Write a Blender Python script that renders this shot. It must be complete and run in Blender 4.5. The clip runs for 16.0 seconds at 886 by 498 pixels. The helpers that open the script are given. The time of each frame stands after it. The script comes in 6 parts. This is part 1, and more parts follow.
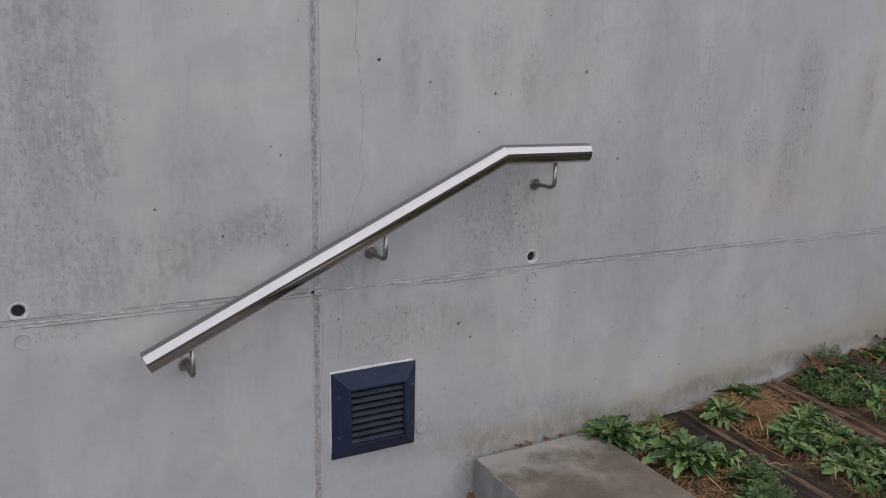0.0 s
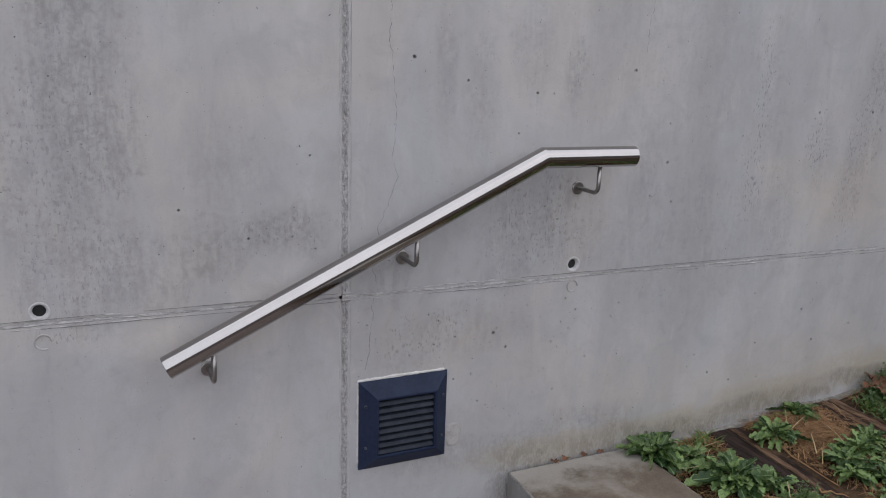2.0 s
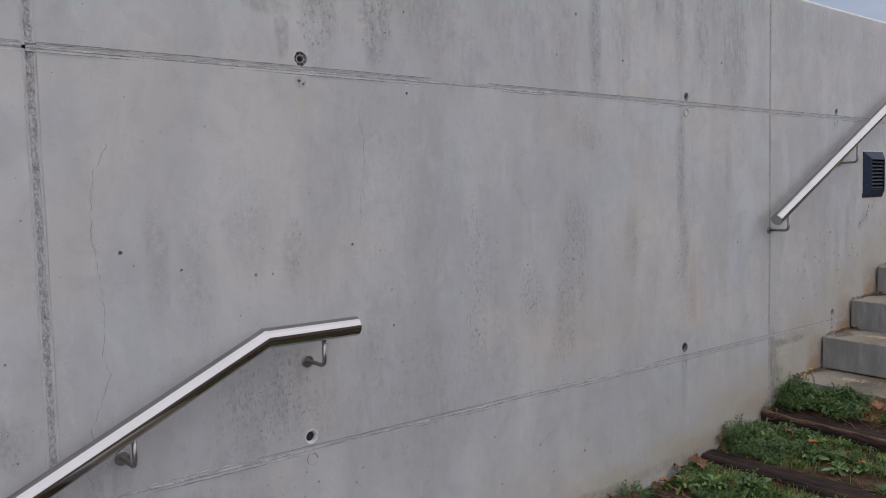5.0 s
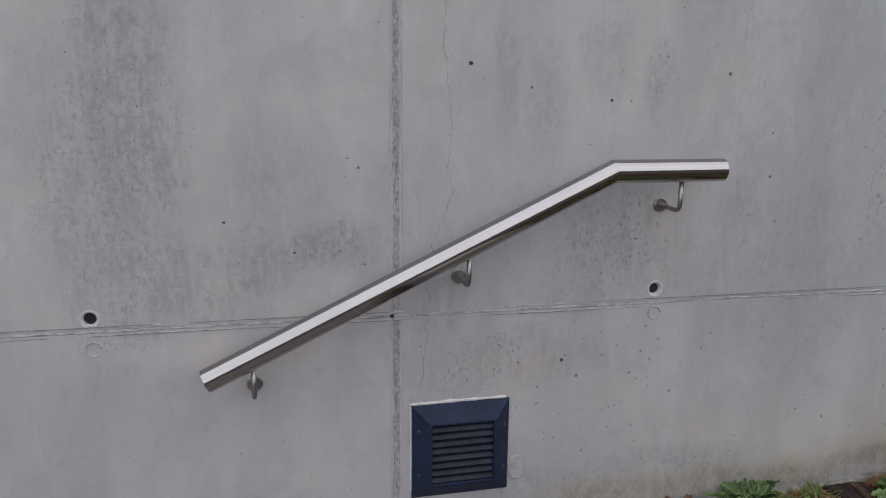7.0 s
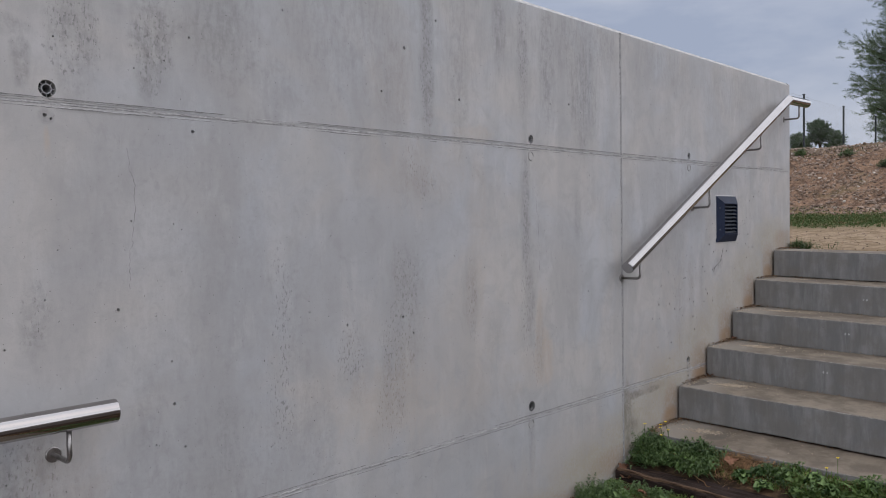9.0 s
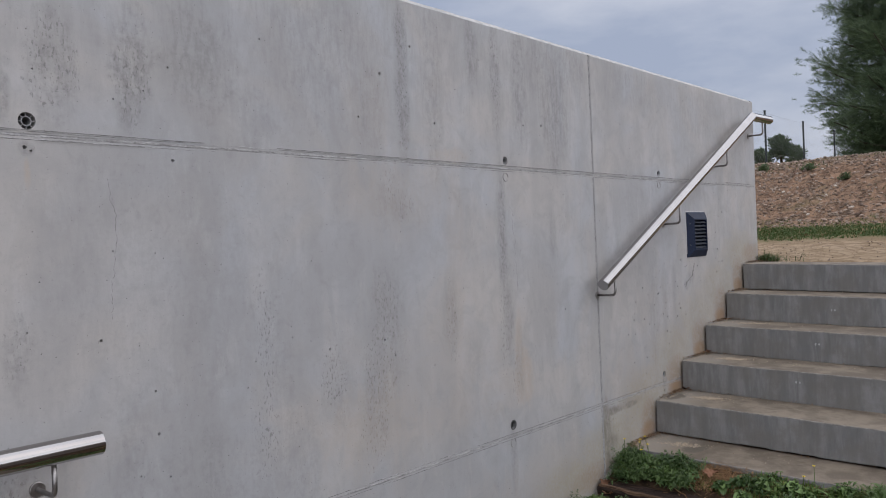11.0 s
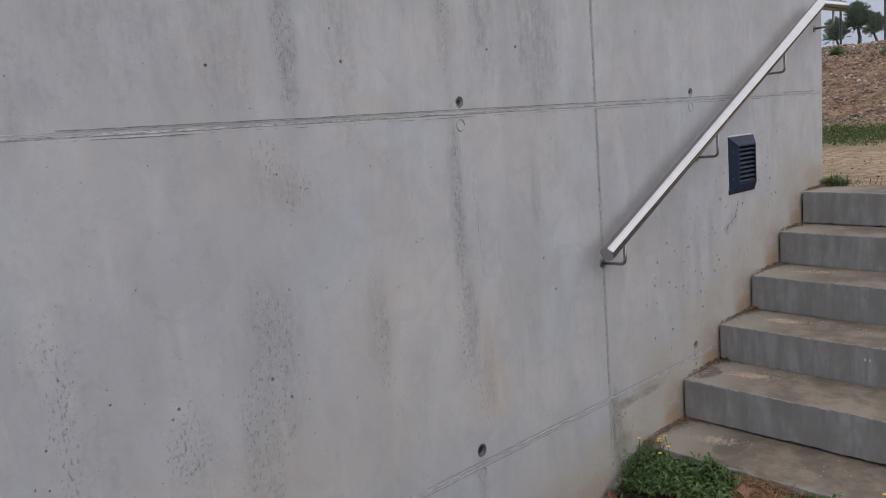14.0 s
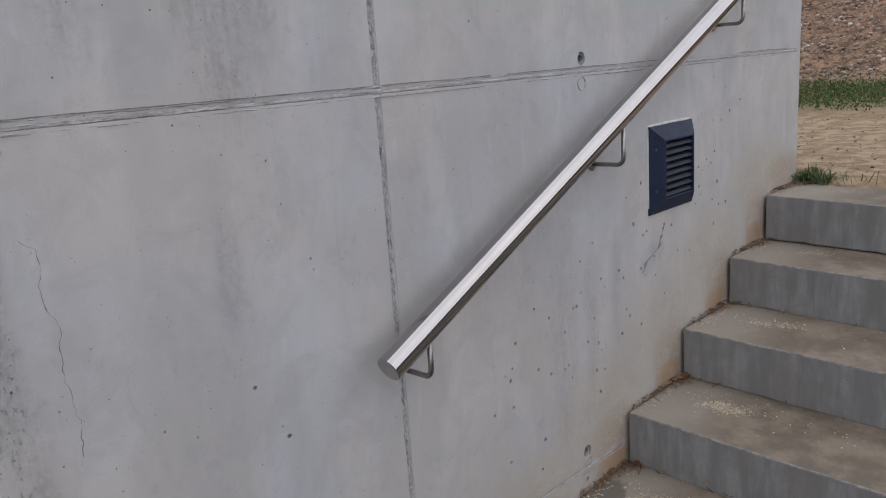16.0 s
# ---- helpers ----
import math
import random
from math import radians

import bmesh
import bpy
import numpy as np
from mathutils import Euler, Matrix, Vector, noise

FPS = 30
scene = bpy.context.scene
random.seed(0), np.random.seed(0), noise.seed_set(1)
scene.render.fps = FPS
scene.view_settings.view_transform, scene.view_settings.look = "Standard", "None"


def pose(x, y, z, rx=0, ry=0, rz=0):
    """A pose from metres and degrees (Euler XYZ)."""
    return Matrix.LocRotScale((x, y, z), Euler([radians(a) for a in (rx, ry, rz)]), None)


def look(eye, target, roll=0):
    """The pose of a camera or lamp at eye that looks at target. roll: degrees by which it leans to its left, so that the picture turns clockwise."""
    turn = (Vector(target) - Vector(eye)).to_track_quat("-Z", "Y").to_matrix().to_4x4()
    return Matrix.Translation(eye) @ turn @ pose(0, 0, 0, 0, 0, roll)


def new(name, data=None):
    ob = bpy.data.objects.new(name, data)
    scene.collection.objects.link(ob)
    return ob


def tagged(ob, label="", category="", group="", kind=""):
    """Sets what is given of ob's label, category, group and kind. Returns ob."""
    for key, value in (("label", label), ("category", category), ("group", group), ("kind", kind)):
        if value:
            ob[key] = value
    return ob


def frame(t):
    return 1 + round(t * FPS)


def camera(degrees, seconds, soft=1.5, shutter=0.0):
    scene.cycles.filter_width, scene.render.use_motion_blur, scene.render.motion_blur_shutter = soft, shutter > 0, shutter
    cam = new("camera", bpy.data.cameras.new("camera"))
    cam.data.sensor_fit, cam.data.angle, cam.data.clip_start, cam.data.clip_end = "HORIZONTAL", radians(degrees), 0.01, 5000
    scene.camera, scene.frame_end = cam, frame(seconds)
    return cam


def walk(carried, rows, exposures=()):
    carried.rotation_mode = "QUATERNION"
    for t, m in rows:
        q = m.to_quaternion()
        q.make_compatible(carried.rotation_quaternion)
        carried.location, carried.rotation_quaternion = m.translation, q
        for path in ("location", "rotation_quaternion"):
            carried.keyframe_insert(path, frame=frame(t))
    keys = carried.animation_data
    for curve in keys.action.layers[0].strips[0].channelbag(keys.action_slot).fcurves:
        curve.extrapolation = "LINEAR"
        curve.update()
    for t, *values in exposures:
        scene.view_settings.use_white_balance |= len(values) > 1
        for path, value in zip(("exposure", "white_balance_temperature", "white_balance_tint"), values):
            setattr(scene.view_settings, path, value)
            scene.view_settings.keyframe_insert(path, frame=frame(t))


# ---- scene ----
cam = camera(58.6, 16.0, soft=1.0)
PATH = [
    (0, (0.016, -1.948, 0.635), (0.944, -0.236, 0.177), 1.4),
    (0.5, (0.1, -1.93, 0.635), (0.975, -0.196, 0.157), 1.3),
    (1, (0.178, -1.916, 0.646), (0.985, -0.152, 0.161), 1.3),
    (1.5, (0.148, -1.898, 0.635), (0.949, -0.131, 0.15), 1.8),
    (2, (0.106, -1.876, 0.655), (0.913, -0.111, 0.169), 1.9),
    (2.5, (0.043, -1.868, 0.656), (0.884, -0.119, 0.172), 2.3),
    (3, (0.127, -1.955, 0.728), (1.288, -0.354, 0.433), 2.7),
    (3.2, (0.164, -2.008, 0.763), (1.459, -0.499, 0.55), 2.4),
    (3.7, (0.210, -2.030, 0.800), (1.653, -0.646, 0.690), 1.4),
    (4.3, (0.235, -2.035, 0.805), (1.714, -0.689, 0.715), -0.3),
    (4.8, (0.250, -2.025, 0.785), (1.627, -0.574, 0.665), -1.3),
    (5.3, (0.269, -2.002, 0.734), (1.288, -0.291, 0.544), -1.8),
    (5.5, (0.293, -1.957, 0.706), (1.157, -0.168, 0.482), -1.9),
    (6, (0.305, -1.842, 0.676), (1.092, -0.03, 0.365), 0.1),
    (6.5, (0.306, -1.821, 0.652), (0.832, 0.054, 0.195), 0.4),
    (7, (0.38, -1.837, 0.646), (0.819, 0.058, 0.181), 0.6),
    (7.5, (0.441, -1.835, 0.647), (0.875, 0.061, 0.183), 0.2),
    (8, (0.51, -1.838, 0.688), (1.268, -0.027, 0.305), 0.2),
    (8.1, (0.552, -1.861, 0.714), (1.444, -0.1, 0.394), 0.0),
    (8.2, (0.586, -1.876, 0.753), (1.619, -0.186, 0.478), 0.4),
    (8.3, (0.61, -1.883, 0.779), (1.766, -0.266, 0.557), 0.3),
    (8.4, (0.613, -1.908, 0.797), (1.856, -0.351, 0.616), -0.2),
    (8.5, (0.642, -1.919, 0.801), (1.954, -0.418, 0.64), 0.0),
    (9, (0.658, -1.966, 0.831), (2.117, -0.6, 0.76), -1.0),
    (11.5, (0.6, -1.957, 0.835), (2.112, -0.649, 0.82), -2.4),
    (12, (0.587, -1.954, 0.837), (2.1, -0.645, 0.827), -2.3),
    (12.5, (0.739, -1.977, 0.819), (2.222, -0.636, 0.787), -2.1),
    (13, (0.966, -1.96, 0.9), (2.267, -0.461, 0.652), -1.4),
    (13.5, (1.218, -1.746, 0.952), (2.502, -0.233, 0.702), -1.4),
    (14, (1.538, -1.681, 1.076), (2.92, -0.266, 0.784), -4.6),
    (14.5, (1.865, -1.668, 1.185), (3.248, -0.258, 0.867), -5.0),
    (15, (2.172, -1.541, 1.163), (3.564, -0.151, 0.804), -5.3),
    (15.5, (2.562, -1.369, 1.166), (3.965, -0.005, 0.753), -5.6),
    (16, (2.954, -1.211, 1.173), (4.335, 0.162, 0.717), -4.1),
]
walk(cam, [(t, look(eye, target, roll)) for t, eye, target, roll in PATH],
     [(0.0, 0.0), (3.2, -0.01), (5.3, -0.07), (6.5, -0.11), (8.0, -0.11), (9.0, -0.08), (11.5, -0.02), (13.2, -0.06), (14.0, -0.05), (14.6, -0.01), (16.0, -0.03)])

# ---- light: an even overcast sky and a wide, weak sun behind the clouds ----
world = bpy.data.worlds.new("overcast_sky")
scene.world = world
world.use_nodes = True
wn, wl = world.node_tree.nodes, world.node_tree.links
wn.clear()
w_out = wn.new("ShaderNodeOutputWorld")
w_bg = wn.new("ShaderNodeBackground")
w_sky = wn.new("ShaderNodeTexSky")
w_sky.sky_type, w_sky.sun_disc = "NISHITA", False
w_sky.sun_elevation, w_sky.sun_rotation = radians(48), radians(155)
w_sky.dust_density, w_sky.air_density = 3.0, 1.2
w_co = wn.new("ShaderNodeTexCoord")
w_map = wn.new("ShaderNodeMapping")
w_map.inputs["Scale"].default_value = (1.0, 1.0, 3.2)
w_noise = wn.new("ShaderNodeTexNoise")
w_noise.inputs["Scale"].default_value = 2.6
w_noise.inputs["Detail"].default_value = 7
w_noise.inputs["Roughness"].default_value = 0.55
w_ramp = wn.new("ShaderNodeValToRGB")
w_ramp.color_ramp.elements[0].position, w_ramp.color_ramp.elements[0].color = 0.39, (3.80, 4.35, 5.75, 1)
w_ramp.color_ramp.elements[1].position, w_ramp.color_ramp.elements[1].color = 0.63, (6.0, 6.35, 7.4, 1)
w_mix = wn.new("ShaderNodeMix")
w_mix.data_type = "RGBA"
w_mix.inputs["Factor"].default_value = 0.9
wl.new(w_co.outputs["Generated"], w_map.inputs["Vector"])
wl.new(w_map.outputs["Vector"], w_noise.inputs["Vector"])
wl.new(w_noise.outputs["Fac"], w_ramp.inputs["Fac"])
wl.new(w_sky.outputs["Color"], w_mix.inputs["A"])
wl.new(w_ramp.outputs["Color"], w_mix.inputs["B"])
wl.new(w_mix.outputs["Result"], w_bg.inputs["Color"])
w_bg.inputs["Strength"].default_value = 0.1
wl.new(w_bg.outputs["Background"], w_out.inputs["Surface"])

sun_data = bpy.data.lights.new("sun", "SUN")
sun_data.energy, sun_data.angle, sun_data.color = 2.65, radians(140), (0.995, 0.975, 0.995)
sun = new("sun", sun_data)
sun.matrix_world = look((2.0, -8.0, 9.0), (1.6, 0.0, 0.0))


# ---- materials ----
def graph(name, rough=0.8, metal=0.0):
    m = bpy.data.materials.new(name)
    m.use_nodes = True
    t = m.node_tree
    b = t.nodes["Principled BSDF"]
    b.inputs["Roughness"].default_value, b.inputs["Metallic"].default_value = rough, metal
    return m, t, b


def node(t, kind, ins=None):
    n = t.nodes.new("ShaderNode" + kind)
    for k, v in (ins or {}).items():
        if isinstance(v, bpy.types.NodeSocket):
            t.links.new(v, n.inputs[k])
        else:
            n.inputs[k].default_value = v
    return n


def place(t, scale=(1, 1, 1), local=False):
    src = node(t, "TexCoord").outputs["Object"] if local else node(t, "NewGeometry").outputs["Position"]
    return node(t, "Mapping", {"Vector": src, "Scale": scale}).outputs["Vector"]


def noisy(t, vec, scale, detail=4.0, rough=0.6, distort=0.0):
    return node(t, "TexNoise", {"Vector": vec, "Scale": scale, "Detail": detail, "Roughness": rough, "Distortion": distort}).outputs["Fac"]


def span(t, value, lo, hi, out_lo=0.0, out_hi=1.0, smooth=True):
    n = node(t, "MapRange", {"Value": value, "From Min": lo, "From Max": hi, "To Min": out_lo, "To Max": out_hi})
    n.interpolation_type = "SMOOTHSTEP" if smooth else "LINEAR"
    return n.outputs["Result"]


def calc(t, op, a, b=0.0, clamp=False):
    n = t.nodes.new("ShaderNodeMath")
    n.operation, n.use_clamp = op, clamp
    for i, v in enumerate((a, b)):
        if isinstance(v, bpy.types.NodeSocket):
            t.links.new(v, n.inputs[i])
        else:
            n.inputs[i].default_value = v
    return n.outputs[0]


def blend(t, fac, a, b, mode="MIX"):
    n = t.nodes.new("ShaderNodeMix")
    n.data_type, n.blend_type = "RGBA", mode
    for k, v in (("Factor", fac), ("A", a), ("B", b)):
        if isinstance(v, bpy.types.NodeSocket):
            t.links.new(v, n.inputs[k])
        else:
            n.inputs[k].default_value = v if k == "Factor" else (*v, 1)
    return n.outputs["Result"]


def relief(t, b, height, strength=0.3, distance=0.004):
    n = node(t, "Bump", {"Height": height, "Strength": strength, "Distance": distance})
    t.links.new(n.outputs["Normal"], b.inputs["Normal"])


def simple(name, dark, light, scale=12.0, rough=0.8, metal=0.0, bump=0.2, local=True, stretch=(1, 1, 1), fine=6.0, spec=0.5):
    """A two-tone mottled surface with a coarse and a fine grain."""
    m, t, b = graph(name, rough, metal)
    b.inputs["Specular IOR Level"].default_value = spec
    v = place(t, stretch, local)
    coarse = noisy(t, v, scale)
    grain = noisy(t, v, scale * fine, 3)
    f = calc(t, "ADD", calc(t, "MULTIPLY", coarse, 0.65), calc(t, "MULTIPLY", grain, 0.35))
    t.links.new(blend(t, span(t, f, 0.34, 0.66), dark, light), b.inputs["Base Color"])
    if bump:
        relief(t, b, f, bump)
    return m


# stains and broader darker areas on the cast wall: x, z, half width, half height, strength
GREY_LOW = [
    (0.10, 0.52, 0.10, 0.36, 0.9), (0.00, 0.36, 0.10, 0.34, 0.55), (0.12, 0.14, 0.12, 0.12, 0.7), (0.37, 0.18, 0.09, 0.08, 0.8),
    (0.53, 0.21, 0.10, 0.06, 0.9), (0.22, 0.09, 0.12, 0.06, 0.6), (0.40, 0.37, 0.10, 0.12, 0.35), (0.96, 0.62, 0.03, 0.15, 0.5),
    (1.06, 0.55, 0.05, 0.15, 0.45), (1.35, 0.60, 0.035, 0.09, 0.65), (1.22, 0.68, 0.06, 0.12, 0.45), (1.20, 0.20, 0.10, 0.13, 0.55),
    (1.32, 0.20, 0.08, 0.15, 0.7), (1.18, 0.06, 0.09, 0.07, 0.5), (1.43, 0.14, 0.06, 0.12, 0.5), (0.80, 0.08, 0.07, 0.10, 0.5), (1.00, -0.10, 0.22, 0.07, 0.5), (0.88, -0.16, 0.10, 0.06, 0.45),
]
GREY_MID = [
    (2.08, 0.60, 0.04, 0.14, 0.42), (2.10, 0.46, 0.05, 0.12, 0.42), (2.33, 0.36, 0.06, 0.12, 0.42), (2.57, 0.53, 0.08, 0.20, 0.55),
    (2.50, 0.30, 0.06, 0.15, 0.6), (2.91, 0.56, 0.04, 0.13, 0.6), (2.62, 0.98, 0.09, 0.06, 0.5), (3.26, 0.86, 0.028, 0.25, 0.9),
    (3.285, 0.52, 0.03, 0.18, 0.8), (3.35, 0.32, 0.025, 0.12, 0.7), (1.85, 0.20, 0.05, 0.20, 0.5), (2.15, 0.18, 0.10, 0.16, 0.45),
    (3.64, 0.84, 0.025, 0.10, 0.5), (4.62, 0.42, 0.05, 0.30, 0.4), (3.05, 0.38, 0.05, 0.10, 0.35), (1.62, 0.30, 0.05, 0.2, 0.4),
    # the two wide entries near x 1.8 only make that area darker
    (1.45, -0.47, 0.22, 0.06, 0.7), (4.26, -0.035, 0.20, 0.02, 0.9), (1.75, 0.72, 0.40, 0.40, 0.25), (5.10, 0.56, 0.05, 0.035, 0.7), (5.05, 0.52, 0.03, 0.03, 0.7), (1.80, 0.10, 0.35, 0.22, 0.35),
    (1.82, -0.545, 0.20, 0.025, 0.8), (2.25, -0.505, 0.28, 0.022, 0.9), (2.72, -0.462, 0.24, 0.022, 0.8), (1.55, -0.50, 0.16, 0.05, 0.6),
]
GREY_TOP = [
    (1.46, 1.29, 0.05, 0.13, 0.7), (1.66, 1.32, 0.05, 0.14, 0.9), (1.87, 1.38, 0.10, 0.18, 0.6), (2.30, 1.48, 0.22, 0.25, 0.35),
    (2.69, 1.38, 0.03, 0.28, 0.8), (2.86, 1.40, 0.05, 0.28, 0.5), (3.10, 1.58, 0.035, 0.14, 0.8), (3.25, 1.48, 0.03, 0.22, 0.6),
    (3.42, 1.50, 0.05, 0.26, 0.75), (3.70, 1.40, 0.10, 0.26, 0.8), (3.56, 1.58, 0.08, 0.12, 0.5), (3.83, 1.62, 0.14, 0.10, 0.55),
    (2.05, 1.22, 0.06, 0.10, 0.4), (2.52, 1.30, 0.07, 0.16, 0.5), (4.45, 1.60, 0.30, 0.10, 0.35), (5.30, 1.55, 0.40, 0.14, 0.30),
    (4.06, -0.17, 0.06, 0.07, 0.8), (1.391, 1.094, 0.017, 0.017, 0.9), (4.706, 0.0, 0.02, 0.05, 0.6), (1.34, 1.22, 0.02, 0.05, 0.8), (1.30, 1.30, 0.06, 0.02, 0.7),
    (4.12, -0.03, 0.09, 0.012, 0.9), (4.30, -0.03, 0.06, 0.012, 0.8), (4.04, -0.08, 0.03, 0.16, 0.5), (4.75, 0.45, 0.03, 0.18, 0.5), (4.88, 0.50, 0.025, 0.16, 0.5), (4.60, 0.32, 0.03, 0.20, 0.45), (3.28, -0.10, 0.02, 0.13, 0.6),
]
HONEY = [
    (2.60, 1.03, 0.045, 0.06, 1.0), (2.67, 0.96, 0.04, 0.05, 1.0), (2.57, 0.60, 0.05, 0.12, 0.9), (2.53, 0.42, 0.07, 0.14, 1.0),
    (2.49, 0.20, 0.06, 0.12, 0.9), (2.31, 0.40, 0.05, 0.10, 1.0), (2.05, 0.55, 0.03, 0.18, 0.8), (2.04, 0.28, 0.04, 0.12, 0.8),
    (2.92, 0.50, 0.03, 0.13, 0.9), (3.264, 0.88, 0.018, 0.20, 0.9), (3.25, 0.52, 0.026, 0.22, 1.0), (3.32, 0.27, 0.03, 0.10, 0.8),
    (1.20, 0.20, 0.10, 0.12, 0.6), (1.32, 0.20, 0.08, 0.14, 0.7), (1.35, 0.60, 0.03, 0.08, 0.5), (1.46, 1.30, 0.05, 0.10, 1.0),
    (1.66, 1.30, 0.04, 0.12, 0.9), (2.69, 1.40, 0.025, 0.20, 1.0), (3.25, 1.50, 0.03, 0.20, 0.9), (4.07, -0.17, 0.05, 0.09, 1.0),
    (0.90, -0.10, 0.10, 0.06, 0.7), (0.05, 0.30, 0.12, 0.30, 0.5), (0.52, 0.21, 0.10, 0.05, 0.6), (4.20, -0.05, 0.16, 0.02, 1.0),
]
OCHRE = [
    (2.62, 1.02, 0.24, 0.13, 0.35), (3.375, 0.25, 0.055, 0.10, 1.0), (3.34, 0.38, 0.025, 0.14, 0.8), (2.50, 0.22, 0.22, 0.14, 0.5),
    (2.92, 0.55, 0.07, 0.18, 0.35), (2.96, 1.16, 0.10, 0.03, 0.6), (3.00, 0.20, 0.35, 0.10, 0.35), (2.52, 1.26, 0.10, 0.16, 0.25),
    (1.40, 0.18, 0.08, 0.16, 0.3), (0.95, -0.12, 0.20, 0.10, 0.3), (2.95, 0.86, 0.06, 0.20, 0.35), (1.392, 1.045, 0.007, 0.03, 1.0),
    (3.60, -0.25, 0.60, 0.14, 0.40), (4.35, 0.02, 0.30, 0.22, 0.45), (2.30, -0.38, 0.80, 0.12, 0.35), (4.75, 0.35, 0.35, 0.25, 0.30), (2.75, 0.30, 0.50, 0.30, 0.20),
]
# ochre dirt low on the wall; its tone also carries the weeds' shade
OCHRE_BASE = [
    (1.40, -0.525, 0.30, 0.045, 0.8), (1.85, -0.520, 0.30, 0.045, 0.9), (2.30, -0.481, 0.30, 0.049, 0.9), (2.80, -0.446, 0.32, 0.064, 0.9),
    (3.30, -0.408, 0.32, 0.083, 0.85), (3.75, -0.315, 0.28, 0.105, 0.85), (4.15, -0.203, 0.30, 0.128, 0.85), (4.50, -0.050, 0.26, 0.150, 0.8),
    (4.85, 0.130, 0.26, 0.150, 0.75), (5.20, 0.310, 0.26, 0.150, 0.7), (5.55, 0.475, 0.26, 0.135, 0.75), (5.90, 0.655, 0.28, 0.135, 0.8),
]
# brown splashes low down where the steps meet the wall
MUD = [
    (4.52, -0.15, 0.09, 0.09, 1.0), (4.86, 0.01, 0.11, 0.10, 1.0), (5.21, 0.18, 0.11, 0.10, 1.0), (5.55, 0.35, 0.10, 0.10, 1.0),
    (5.87, 0.52, 0.10, 0.10, 1.0),  (6.12, 0.66, 0.15, 0.07, 0.9), (3.45, -0.42, 0.25, 0.05, 0.7), (3.95, -0.33, 0.20, 0.06, 0.8),
]

# dark dirt and painted plant shade along the foot of the wall, dirt below the lower joint beside the steps
DIRT_SHADE = [
    (1.30, -0.545, 0.16, 0.055, 0.9), (1.55, -0.540, 0.20, 0.050, 0.9), (1.90, -0.550, 0.25, 0.042, 0.9), (2.30, -0.512, 0.28, 0.038, 0.9),
    (2.70, -0.478, 0.25, 0.032, 0.8), (3.20, -0.450, 0.30, 0.022, 0.7), (1.21, -0.620, 0.06, 0.100, 0.9), (1.00, -0.480, 0.20, 0.050, 0.4),
    (4.055, -0.12, 0.030, 0.13, 1.0), (4.12, -0.045, 0.09, 0.016, 1.0), (4.31, -0.045, 0.06, 0.013, 1.0), (4.10, -0.20, 0.06, 0.040, 1.0),
]
# rust-brown run-off right in the corners of the steps
RUST = [(xc - 0.07, zc + 0.035, 0.075, 0.042, 1.0) for xc, zc in ((4.562, -0.252), (4.921, -0.080), (5.269, 0.088), (5.605, 0.259), (5.924, 0.429))]


def blots(t, sep, table, jitter):
    """Sum of soft elliptic stains at fixed places of the wall, with ragged edges."""
    total = None
    for x, z, rx, rz, s in table:
        dx = calc(t, "MULTIPLY", calc(t, "SUBTRACT", sep.outputs["X"], x), 1 / (rx * 1.5))
        dz = calc(t, "MULTIPLY", calc(t, "SUBTRACT", sep.outputs["Z"], z), 1 / (rz * 1.5))
        d = calc(t, "ADD", calc(t, "ADD", calc(t, "MULTIPLY", dx, dx), calc(t, "MULTIPLY", dz, dz)), jitter)
        one = span(t, d, 1.0, 0.0, 0.0, s)
        total = one if total is None else calc(t, "MAXIMUM", total, one)
    return total


